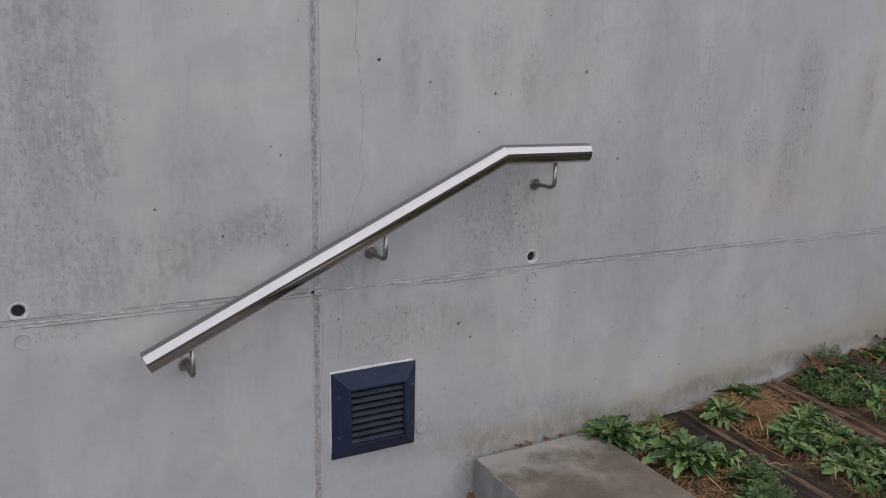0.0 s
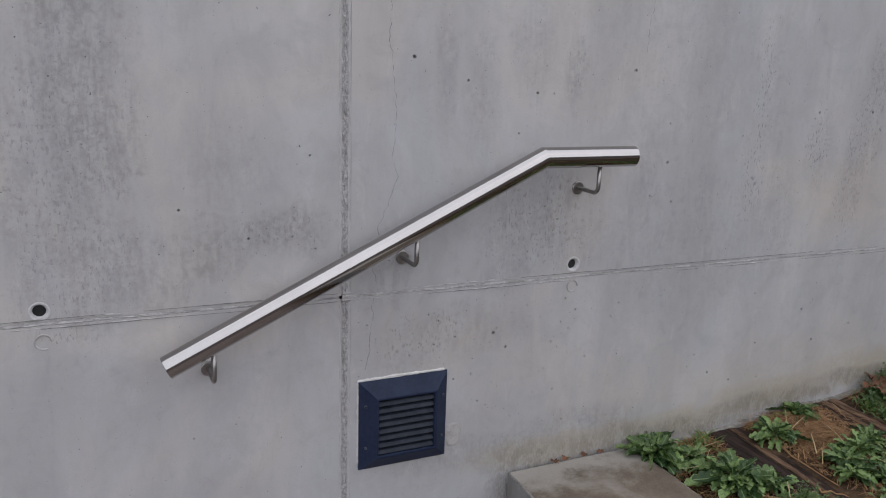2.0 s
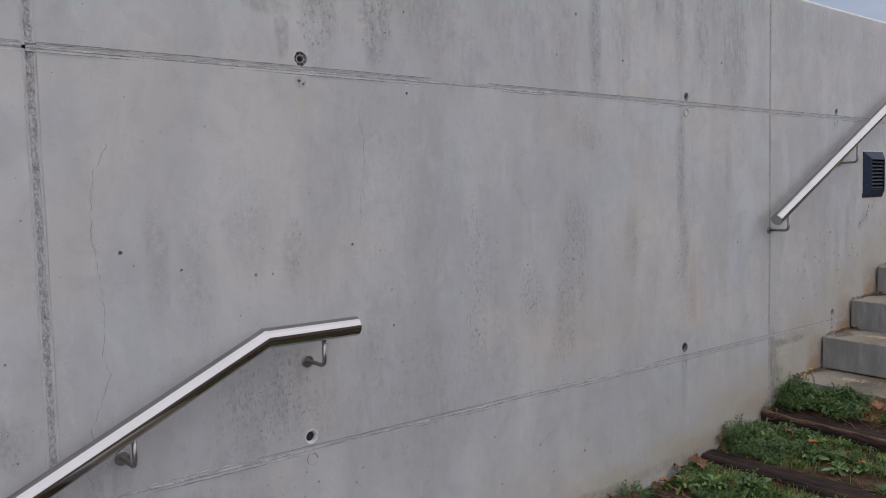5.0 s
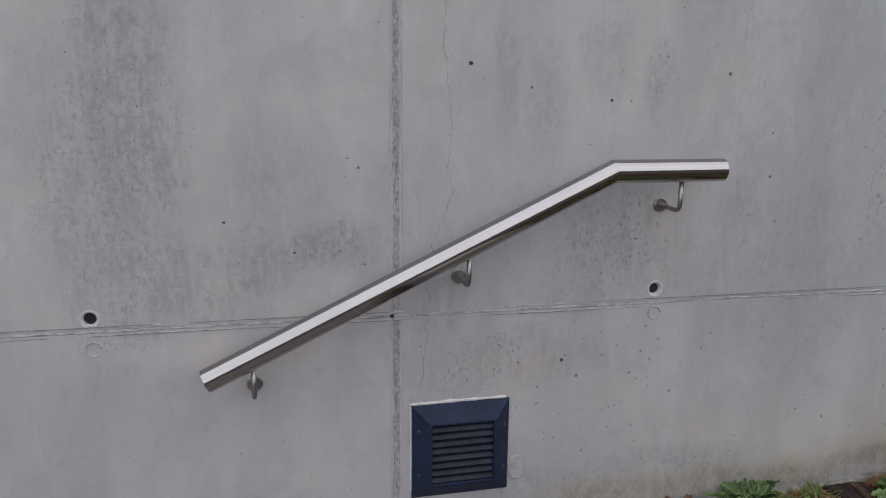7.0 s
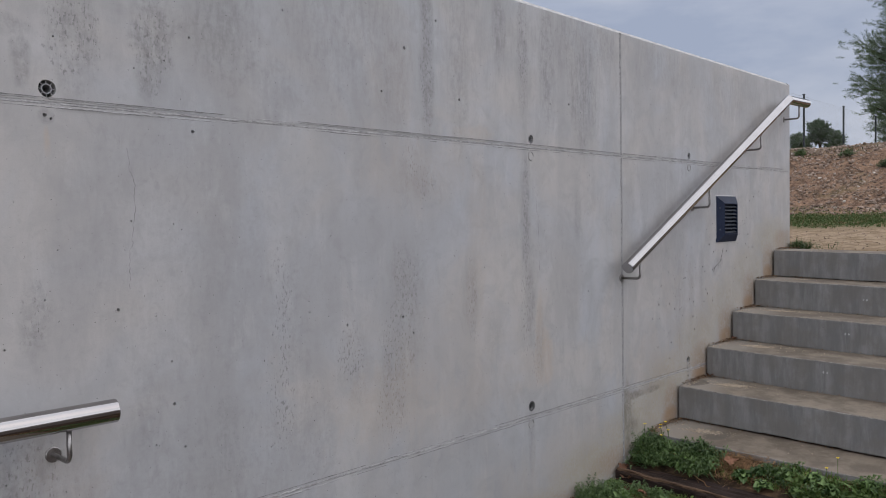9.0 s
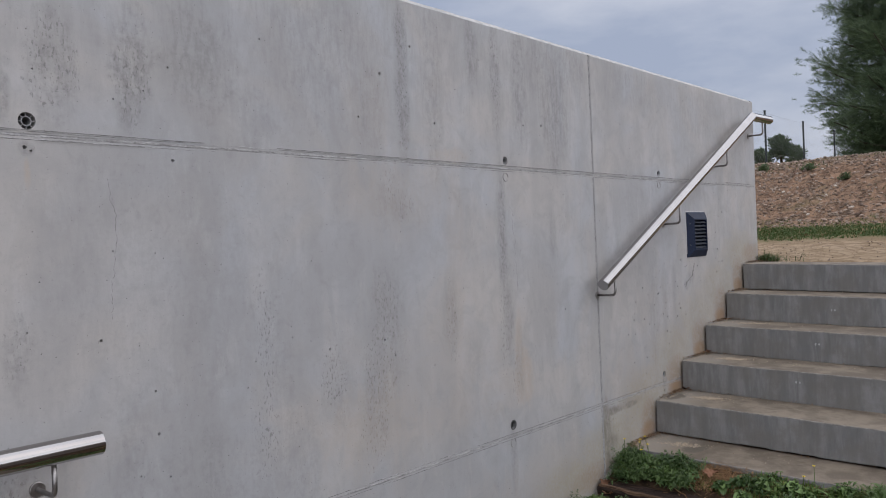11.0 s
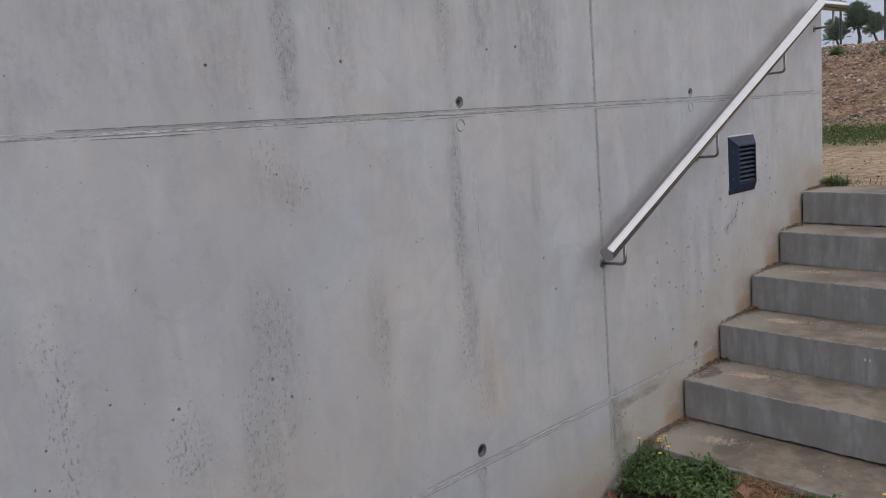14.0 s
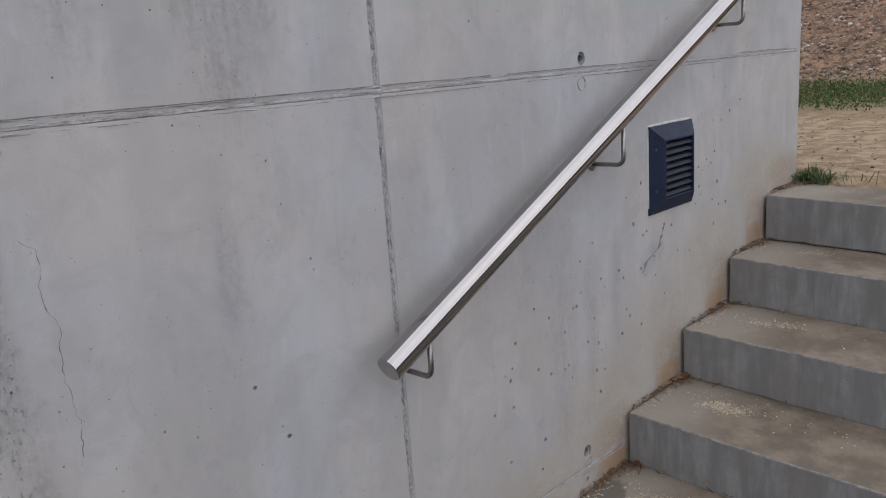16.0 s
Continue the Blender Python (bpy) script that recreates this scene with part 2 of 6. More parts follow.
def cast_concrete():
    m, t, b = graph("cast_concrete", 0.72)
    geo = node(t, "NewGeometry")
    pos = geo.outputs["Position"]
    sep = node(t, "SeparateXYZ", {"Vector": pos})
    up = node(t, "Mapping", {"Vector": pos, "Scale": (1, 1, 0.22)}).outputs["Vector"]
    cloud = noisy(t, pos, 1.9, 5, 0.6, 0.6)
    tint = noisy(t, pos, 1.8, 5, 0.6, 0.8)
    mottle = noisy(t, pos, 9, 7, 0.66, 0.7)
    blotch = noisy(t, node(t, "Mapping", {"Vector": pos, "Scale": (1, 1, 0.6)}).outputs["Vector"], 24, 6, 0.68, 0.8)
    streak = noisy(t, up, 13, 7, 0.68, 0.5)
    streak_fine = noisy(t, up, 55, 5, 0.65, 0.2)
    grain = noisy(t, pos, 260, 3, 0.75)
    speck = noisy(t, pos, 70, 6, 0.7, 0.5)
    edge = calc(t, "MULTIPLY", calc(t, "SUBTRACT", mottle, 0.5), 2.2)
    sep2 = sep.outputs["Z"]
    # base tone: pale grey with faint bluish and warmer clouds, broad soft bands running down
    bands = noisy(t, node(t, "Mapping", {"Vector": pos, "Scale": (1, 1, 0.3)}).outputs["Vector"], 4.6, 5, 0.6, 0.4)
    tone = blend(t, span(t, tint, 0.36, 0.64), (0.466, 0.442, 0.421), (0.423, 0.433, 0.455))
    tone = blend(t, span(t, cloud, 0.40, 0.66, 0.0, 0.60), tone, (0.362, 0.356, 0.354))
    tone = blend(t, span(t, bands, 0.42, 0.64, 0.0, 0.45), tone, (0.338, 0.331, 0.327))
    tone = blend(t, span(t, bands, 0.46, 0.30, 0.0, 0.40), tone, (0.500, 0.494, 0.494))
    tone = blend(t, span(t, mottle, 0.44, 0.68, 0.0, 0.36), tone, (0.322, 0.316, 0.314))
    tone = blend(t, calc(t, "MULTIPLY", span(t, blotch, 0.52, 0.70, 0.0, 0.34), span(t, cloud, 0.38, 0.60, 0.1, 1.0)), tone, (0.290, 0.284, 0.280))
    tone = blend(t, span(t, streak, 0.55, 0.74, 0.0, 0.30), tone, (0.300, 0.294, 0.290))
    tone = blend(t, calc(t, "MULTIPLY", span(t, streak, 0.46, 0.34), span(t, mottle, 0.6, 0.4, 0.05, 0.30)), tone, (0.52, 0.514, 0.514))
    tone = blend(t, span(t, speck, 0.56, 0.72, 0.0, 0.22), tone, (0.290, 0.284, 0.280))
    # rain streaks down the uppermost field
    tone = blend(t, calc(t, "MULTIPLY", span(t, streak_fine, 0.44, 0.70, 0.0, 0.34), calc(t, "MULTIPLY", span(t, sep2, 1.14, 1.5, 0.0, 1.0), span(t, sep.outputs["X"], 4.3, 3.6, 0.35, 1.0))), tone, (0.30, 0.293, 0.288))
    # old grey weathering and ochre run-off at their places
    wear = calc(t, "ADD", calc(t, "MULTIPLY", streak_fine, 0.35), calc(t, "ADD", calc(t, "MULTIPLY", speck, 0.35), calc(t, "MULTIPLY", blotch, 0.30)))
    wear = span(t, wear, 0.40, 0.62, 0.22, 1.0)
    grey = calc(t, "MAXIMUM", calc(t, "MAXIMUM", blots(t, sep, GREY_LOW, edge), blots(t, sep, GREY_MID, edge)), blots(t, sep, GREY_TOP, edge))
    tone = blend(t, calc(t, "MULTIPLY", calc(t, "MULTIPLY", grey, wear), 0.80), tone, (0.195, 0.190, 0.185))
    # honeycombed patches: small crisp flecks, drawn out downwards
    fleck = noisy(t, node(t, "Mapping", {"Vector": pos, "Scale": (1, 1, 0.4)}).outputs["Vector"], 150, 2.5, 0.55, 0.1)
    honey = calc(t, "MULTIPLY", span(t, blots(t, sep, HONEY, calc(t, "MULTIPLY", calc(t, "SUBTRACT", calc(t, "ADD", mottle, blotch), 1.0), 2.6)), 0.05, 0.85), span(t, calc(t, "ADD", fleck, calc(t, "MULTIPLY", calc(t, "SUBTRACT", speck, 0.5), 0.45)), 0.555, 0.66))
    tone = blend(t, calc(t, "MULTIPLY", honey, 0.60), tone, (0.15, 0.146, 0.142))
    edge2 = calc(t, "MULTIPLY", calc(t, "SUBTRACT", calc(t, "ADD", mottle, streak), 1.0), 2.4)
    warm = blots(t, sep, OCHRE, edge2)
    splash_and_shade = blots(t, sep, OCHRE_BASE, edge)
    warm_wear = span(t, calc(t, "ADD", calc(t, "MULTIPLY", mottle, 0.5), calc(t, "MULTIPLY", speck, 0.5)), 0.36, 0.64, 0.35, 1.0)
    tone = blend(t, calc(t, "MULTIPLY", warm, calc(t, "MULTIPLY", warm_wear, 0.8)), tone, (0.450, 0.375, 0.300))
    # ochre dirt, its colour darkened to include shading by the plants
    tone = blend(t, calc(t, "MULTIPLY", splash_and_shade, warm_wear), tone, (0.350, 0.305, 0.220))
    # dirt, and at the wall's foot the plants' shade put into the colour
    dirt = calc(t, "MULTIPLY", blots(t, sep, DIRT_SHADE, edge), span(t, calc(t, "ADD", calc(t, "MULTIPLY", blotch, 0.6), calc(t, "MULTIPLY", fleck, 0.4)), 0.40, 0.58, 0.25, 1.0))
    tone = blend(t, calc(t, "MULTIPLY", dirt, 0.75), tone, (0.185, 0.168, 0.138))
    mud = calc(t, "MULTIPLY", blots(t, sep, MUD, edge), warm_wear)
    tone = blend(t, calc(t, "MULTIPLY", mud, 0.65), tone, (0.27, 0.175, 0.098))
    rust = calc(t, "MULTIPLY", blots(t, sep, RUST, calc(t, "MULTIPLY", edge, 0.5)), span(t, mottle, 0.3, 0.6, 0.5, 0.8))
    tone = blend(t, rust, tone, (0.33, 0.205, 0.105))
    # fine grain and small blow holes
    tone = blend(t, span(t, grain, 0.40, 0.70, 0.0, 0.14), tone, (0.31, 0.306, 0.304))
    wob = calc(t, "MULTIPLY", speck, 0.016)
    flat = node(t, "CombineXYZ", {"X": calc(t, "ADD", sep.outputs["X"], wob), "Y": calc(t, "ADD", sep.outputs["Z"], calc(t, "MULTIPLY", mottle, 0.05))}).outputs["Vector"]
    cell = node(t, "TexVoronoi", {"Vector": flat, "Scale": 12.0, "Randomness": 1.0})
    cell.voronoi_dimensions = "2D"
    size = span(t, node(t, "SeparateColor", {"Color": cell.outputs["Color"]}).outputs["Red"], 0.48, 1.0, 0.0, 0.019, False)
    pit = span(t, calc(t, "SUBTRACT", cell.outputs["Distance"], size), 0.006, -0.006)
    cell2 = node(t, "TexVoronoi", {"Vector": flat, "Scale": 38.0, "Randomness": 1.0})
    cell2.voronoi_dimensions = "2D"
    size2 = calc(t, "MULTIPLY", span(t, node(t, "SeparateColor", {"Color": cell2.outputs["Color"]}).outputs["Red"], 0.5, 1.0, 0.0, 0.085, False), calc(t, "ADD", calc(t, "MULTIPLY", grey, 0.35), 0.34))
    pit2 = span(t, calc(t, "SUBTRACT", cell2.outputs["Distance"], size2), 0.015, -0.015)
    pits = calc(t, "MAXIMUM", pit, pit2)
    tone = blend(t, calc(t, "MULTIPLY", pits, 0.95), tone, (0.075, 0.073, 0.07))
    t.links.new(tone, b.inputs["Base Color"])
    t.links.new(span(t, mottle, 0.3, 0.7, 0.62, 0.80), b.inputs["Roughness"])
    h = calc(t, "ADD", calc(t, "MULTIPLY", grain, 0.18), calc(t, "MULTIPLY", mottle, 0.35))
    h = calc(t, "ADD", h, calc(t, "MULTIPLY", grey, calc(t, "MULTIPLY", speck, 0.5)))
    h = calc(t, "SUBTRACT", h, calc(t, "ADD", calc(t, "MULTIPLY", pits, 1.6), calc(t, "MULTIPLY", honey, 0.35)))
    relief(t, b, h, 0.5, 0.003)
    return m


# damp spots on the treads close to the wall: x, y
WET = [(4.71, -0.052), (4.40, -0.30)]


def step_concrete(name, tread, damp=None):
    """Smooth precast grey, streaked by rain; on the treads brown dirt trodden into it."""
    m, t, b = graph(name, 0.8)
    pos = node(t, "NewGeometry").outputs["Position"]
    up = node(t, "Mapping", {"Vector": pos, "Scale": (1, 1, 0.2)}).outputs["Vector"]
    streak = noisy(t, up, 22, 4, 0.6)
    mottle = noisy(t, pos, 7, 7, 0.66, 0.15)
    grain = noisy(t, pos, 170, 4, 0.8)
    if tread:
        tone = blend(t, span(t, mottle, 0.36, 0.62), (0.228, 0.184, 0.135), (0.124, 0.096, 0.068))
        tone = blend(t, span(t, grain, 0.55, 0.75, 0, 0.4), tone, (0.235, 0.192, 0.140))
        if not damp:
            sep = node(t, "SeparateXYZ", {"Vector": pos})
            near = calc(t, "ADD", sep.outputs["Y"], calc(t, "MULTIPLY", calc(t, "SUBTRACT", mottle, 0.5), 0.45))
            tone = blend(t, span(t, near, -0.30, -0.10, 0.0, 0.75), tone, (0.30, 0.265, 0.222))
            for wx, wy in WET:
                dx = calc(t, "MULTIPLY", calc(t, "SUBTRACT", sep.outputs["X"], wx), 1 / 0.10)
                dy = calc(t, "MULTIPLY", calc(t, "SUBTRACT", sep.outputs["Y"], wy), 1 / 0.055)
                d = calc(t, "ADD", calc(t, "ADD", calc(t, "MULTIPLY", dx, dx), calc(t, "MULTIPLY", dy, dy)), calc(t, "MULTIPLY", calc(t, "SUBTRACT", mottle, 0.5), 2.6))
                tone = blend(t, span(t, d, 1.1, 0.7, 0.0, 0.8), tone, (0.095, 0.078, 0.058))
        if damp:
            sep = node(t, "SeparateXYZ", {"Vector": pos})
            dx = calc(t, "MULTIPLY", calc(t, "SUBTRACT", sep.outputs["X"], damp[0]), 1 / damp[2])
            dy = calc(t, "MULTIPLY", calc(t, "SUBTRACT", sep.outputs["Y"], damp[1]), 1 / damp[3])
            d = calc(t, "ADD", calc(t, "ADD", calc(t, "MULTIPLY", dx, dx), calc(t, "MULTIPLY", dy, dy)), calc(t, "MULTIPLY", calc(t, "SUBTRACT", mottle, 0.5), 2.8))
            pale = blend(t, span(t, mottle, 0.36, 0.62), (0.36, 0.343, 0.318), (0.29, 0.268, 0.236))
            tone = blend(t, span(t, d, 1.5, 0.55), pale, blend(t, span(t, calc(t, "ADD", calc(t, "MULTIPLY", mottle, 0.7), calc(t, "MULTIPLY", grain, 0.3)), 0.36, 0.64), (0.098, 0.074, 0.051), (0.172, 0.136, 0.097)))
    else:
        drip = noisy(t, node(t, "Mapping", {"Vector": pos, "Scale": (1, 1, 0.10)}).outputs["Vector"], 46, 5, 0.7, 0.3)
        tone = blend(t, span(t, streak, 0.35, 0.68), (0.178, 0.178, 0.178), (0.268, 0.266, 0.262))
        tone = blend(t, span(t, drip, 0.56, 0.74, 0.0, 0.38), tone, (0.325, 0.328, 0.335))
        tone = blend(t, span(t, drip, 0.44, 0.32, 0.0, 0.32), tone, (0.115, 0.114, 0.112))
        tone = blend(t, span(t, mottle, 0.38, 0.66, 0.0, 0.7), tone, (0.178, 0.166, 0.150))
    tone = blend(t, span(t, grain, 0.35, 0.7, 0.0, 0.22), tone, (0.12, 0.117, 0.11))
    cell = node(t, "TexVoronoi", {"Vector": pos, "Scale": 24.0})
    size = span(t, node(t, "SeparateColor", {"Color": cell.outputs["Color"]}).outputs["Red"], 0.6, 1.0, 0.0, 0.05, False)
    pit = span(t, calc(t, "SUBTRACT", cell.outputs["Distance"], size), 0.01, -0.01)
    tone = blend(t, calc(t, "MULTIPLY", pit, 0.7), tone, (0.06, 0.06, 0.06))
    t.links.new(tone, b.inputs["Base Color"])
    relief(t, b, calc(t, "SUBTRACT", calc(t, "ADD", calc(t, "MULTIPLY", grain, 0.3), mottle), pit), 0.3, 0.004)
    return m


def steel():
    m, t, b = graph("brushed_steel", 0.16, 1.0)
    pos = place(t, (1, 1, 1), True)
    fine = noisy(t, node(t, "Mapping", {"Vector": pos, "Scale": (1.2, 90, 90)}).outputs["Vector"], 5, 3)
    smear = noisy(t, pos, 9, 5)
    t.links.new(blend(t, smear, (0.37, 0.352, 0.345), (0.47, 0.452, 0.445)), b.inputs["Base Color"])
    t.links.new(span(t, smear, 0.3, 0.75, 0.045, 0.10), b.inputs["Roughness"])
    relief(t, b, fine, 0.02, 0.0006)
    return m


def timber():
    m, t, b = graph("weathered_timber", 0.85)
    b.inputs["Specular IOR Level"].default_value = 0.08
    long = place(t, (6.0, 0.7, 6.0))
    pos = place(t)
    grain = noisy(t, long, 9, 6, 0.65, 0.8)
    split = noisy(t, long, 22, 4, 0.6, 0.5)
    patch = noisy(t, place(t, (3.0, 0.8, 3.0)), 3.0, 6, 0.65, 0.6)
    tone = blend(t, span(t, grain, 0.35, 0.66), (0.020, 0.0145, 0.0125), (0.048, 0.034, 0.029))
    tone = blend(t, calc(t, "MULTIPLY", span(t, patch, 0.54, 0.66, 0.0, 0.55), span(t, grain, 0.3, 0.6, 0.2, 1.0)), tone, (0.17, 0.105, 0.068))
    tone = blend(t, span(t, split, 0.64, 0.74, 0.0, 0.8), tone, (0.010, 0.008, 0.007))
    t.links.new(tone, b.inputs["Base Color"])
    relief(t, b, calc(t, "SUBTRACT", grain, calc(t, "MULTIPLY", span(t, split, 0.60, 0.70), 0.8)), 0.8, 0.008)
    return m


def earth():
    """Litter-covered soil by the sleepers, a sandy path above the stairs, and a reddish stony bank behind it."""
    m, t, b = graph("earth", 0.95)
    b.inputs["Specular IOR Level"].default_value = 0.15
    pos = node(t, "NewGeometry").outputs["Position"]
    sep = node(t, "SeparateXYZ", {"Vector": pos})
    big = noisy(t, pos, 1.4, 5, 0.6, 0.4)
    mid = noisy(t, pos, 11, 6, 0.65, 0.3)
    fine = noisy(t, pos, 70, 4, 0.7)
    wob = calc(t, "ADD", sep.outputs["X"], calc(t, "MULTIPLY", calc(t, "SUBTRACT", mid, 0.5), 1.1))
    soil = blend(t, span(t, mid, 0.36, 0.66), (0.030, 0.021, 0.014), (0.100, 0.062, 0.036))
    soil = blend(t, span(t, fine, 0.55, 0.72, 0, 0.6), soil, (0.170, 0.105, 0.058))
    sand = blend(t, span(t, mid, 0.40, 0.60), (0.225, 0.160, 0.098), (0.365, 0.272, 0.180))
    sand = blend(t, span(t, big, 0.50, 0.64, 0, 0.6), sand, (0.20, 0.14, 0.08))
    sand = blend(t, span(t, fine, 0.56, 0.74, 0, 0.5), sand, (0.18, 0.13, 0.08))
    verge = blend(t, span(t, mid, 0.38, 0.62), (0.20, 0.15, 0.08), (0.075, 0.095, 0.03))
    bank = blend(t, span(t, mid, 0.38, 0.62), (0.110, 0.066, 0.042), (0.285, 0.176, 0.112))
    bank = blend(t, span(t, fine, 0.5, 0.72, 0, 0.7), bank, (0.44, 0.34, 0.26))
    bank = blend(t, span(t, fine, 0.48, 0.36, 0, 0.6), bank, (0.07, 0.04, 0.026))
    bank = blend(t, span(t, big, 0.56, 0.70, 0, 0.6), bank, (0.10, 0.10, 0.045))
    # unseen ground behind the camera, with pale and dark strips added for rail reflections
    stone = blend(t, span(t, mid, 0.36, 0.66), (0.075, 0.060, 0.052), (0.135, 0.110, 0.095))
    stone = blend(t, span(t, sep.outputs["Y"], -8.6, -9.0), stone, (0.36, 0.33, 0.29))
    stone = blend(t, span(t, sep.outputs["Y"], -10.2, -10.6), stone, (0.030, 0.036, 0.020))
    # paler ground added for the lower rail's reflection and bounce onto the wall
    bounce_ground = blend(t, span(t, mid, 0.36, 0.66), (0.150, 0.122, 0.110), (0.235, 0.198, 0.180))
    soil = blend(t, span(t, sep.outputs["X"], 1.15, 0.95), soil, bounce_ground)
    tone = blend(t, span(t, wob, 5.7, 6.1), soil, sand)
    tone = blend(t, span(t, wob, 8.2, 8.9), tone, verge)
    tone = blend(t, span(t, wob, 9.4, 9.7), tone, bank)
    tone = blend(t, span(t, wob, 11.2, 12.0), tone, verge)
    tone = blend(t, span(t, sep.outputs["Y"], -2.6, -3.2), tone, stone)
    t.links.new(tone, b.inputs["Base Color"])
    relief(t, b, calc(t, "ADD", mid, calc(t, "MULTIPLY", fine, 0.5)), 0.55, 0.014)
    return m


def foliage(name, dark, light, rough=0.55, dry=None, veined=False):
    """Leaves: tone differs from leaf to leaf and along the blade."""
    m, t, b = graph(name, rough)
    b.inputs["Specular IOR Level"].default_value = 0.38
    rnd = node(t, "ObjectInfo").outputs["Random"]
    isle = node(t, "NewGeometry").outputs["Random Per Island"]
    grain = noisy(t, place(t, (1, 1, 1), True), 60, 3)
    mix = calc(t, "ADD", calc(t, "MULTIPLY", calc(t, "ADD", rnd, isle), 0.4), calc(t, "MULTIPLY", grain, 0.25))
    tone = blend(t, span(t, mix, 0.18, 0.84) if veined else mix, dark, light)
    if veined:
        leaf = node(t, "SeparateXYZ", {"Vector": place(t, (1, 1, 1), True)})
        mid = calc(t, "ABSOLUTE", leaf.outputs["Y"])
        tone = blend(t, span(t, mid, 0.0016, 0.0006, 0.0, 0.55), tone, (0.30, 0.40, 0.20))
        rib = node(t, "TexWave", {"Vector": node(t, "CombineXYZ", {"X": calc(t, "SUBTRACT", leaf.outputs["X"], calc(t, "MULTIPLY", mid, 1.2))}).outputs["Vector"], "Scale": 42.0, "Distortion": 1.5})
        tone = blend(t, span(t, rib.outputs["Fac"], 0.25, 0.0, 0.0, 0.35), tone, dark)
    if dry:
        tone = blend(t, span(t, isle, 0.86, 0.92), tone, dry)
    t.links.new(tone, b.inputs["Base Color"])
    b.inputs["Subsurface Weight"].default_value = 0.0
    trans = node(t, "BsdfTranslucent")
    t.links.new(tone, trans.inputs["Color"])
    mixer = node(t, "MixShader", {"Fac": 0.25})
    t.links.new(b.outputs["BSDF"], mixer.inputs[1])
    t.links.new(trans.outputs["BSDF"], mixer.inputs[2])
    t.links.new(mixer.outputs["Shader"], t.nodes["Material Output"].inputs["Surface"])
    return m


def varied(name, dark, light, rough=0.9):
    """Loose bits: the tone differs from piece to piece."""
    m, t, b = graph(name, rough)
    b.inputs["Specular IOR Level"].default_value = 0.2
    isle = node(t, "NewGeometry").outputs["Random Per Island"]
    rnd = node(t, "ObjectInfo").outputs["Random"]
    grain = noisy(t, place(t), 45, 4)
    mix = calc(t, "ADD", calc(t, "MULTIPLY", calc(t, "FRACT", calc(t, "ADD", isle, rnd)), 0.7), calc(t, "MULTIPLY", grain, 0.3))
    t.links.new(blend(t, mix, dark, light), b.inputs["Base Color"])
    relief(t, b, grain, 0.4, 0.004)
    return m


CONCRETE, STEEL, TIMBER, EARTH = cast_concrete(), steel(), timber(), earth()
ROD = simple("dull_steel", (0.24, 0.228, 0.22), (0.36, 0.342, 0.33), 40, 0.34, 1.0, bump=0.05)
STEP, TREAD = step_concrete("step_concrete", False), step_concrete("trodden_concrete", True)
NOSING = simple("worn_nosing", (0.13, 0.122, 0.112), (0.265, 0.25, 0.23), 30, 0.85, bump=0.3, local=False)
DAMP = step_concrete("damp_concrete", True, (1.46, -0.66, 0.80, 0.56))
FIN = simple("joint_mortar", (0.25, 0.245, 0.24), (0.45, 0.443, 0.44), 26, 0.9, bump=1.0, local=False, stretch=(0.8, 1, 2.4), fine=4.0)
FLANK = simple("joint_flank", (0.345, 0.338, 0.338), (0.440, 0.432, 0.432), 60, 0.9, bump=0.3, local=False, stretch=(2.0, 1, 0.4), fine=4.0)
FIN_UP = simple("upright_joint_mortar", (0.22, 0.215, 0.212), (0.475, 0.468, 0.466), 110, 0.9, bump=1.0, local=False, stretch=(1.7, 1, 0.9), fine=4.0)
COPING = simple("worn_coping", (0.36, 0.355, 0.345), (0.54, 0.53, 0.515), 26, 0.9, bump=0.7, local=False)
COVE = simple("pale_mortar", (0.10, 0.094, 0.082), (0.27, 0.255, 0.228), 30, 0.9, bump=0.8, local=False)
PLUG = simple("plug_mortar", (0.30, 0.29, 0.28), (0.42, 0.408, 0.395), 40, 0.9, bump=0.6, local=False)
CRACK = simple("crack_shade", (0.11, 0.107, 0.103), (0.27, 0.265, 0.26), 40, 1.0, bump=0, local=False)
# near-black paint for the shade inside the tie holes
HOLE_DARK = simple("hole_dark", (0.012, 0.012, 0.013), (0.03, 0.03, 0.03), 40, 0.95, bump=0)
COLLAR = simple("tie_collar", (0.40, 0.40, 0.405), (0.56, 0.555, 0.555), 60, 0.7, bump=0.3)
COLLAR_DARK = simple("tie_collar_dark", (0.05, 0.05, 0.052), (0.12, 0.12, 0.12), 60, 0.7, bump=0.2)
COLLAR_MID = simple("tie_collar_grey", (0.17, 0.17, 0.175), (0.30, 0.30, 0.305), 60, 0.7, bump=0.2)
PALE = varied("pale_stone", (0.42, 0.37, 0.31), (0.72, 0.67, 0.60))
VENT = simple("navy_paint", (0.010, 0.016, 0.038), (0.017, 0.026, 0.056), 18, 0.55, bump=0.06, spec=0.22)
SLAT = simple("dusty_slat", (0.011, 0.015, 0.025), (0.026, 0.031, 0.044), 30, 0.6, bump=0.1, spec=0.25)
SEALANT = simple("white_sealant", (0.48, 0.47, 0.46), (0.66, 0.65, 0.63), 40, 0.6, bump=0.3)
SCREW = simple("screw_metal", (0.03, 0.036, 0.055), (0.10, 0.105, 0.125), 80, 0.4, 0.5, bump=0)
PALE_WOOD = simple("split_wood", (0.035, 0.023, 0.016), (0.185, 0.116, 0.076), 10, 0.9, bump=0.9, local=False, stretch=(5, 0.7, 5), spec=0.1)
GREEN = foliage("weed_green", (0.012, 0.042, 0.010), (0.285, 0.415, 0.140), 0.45, veined=True)
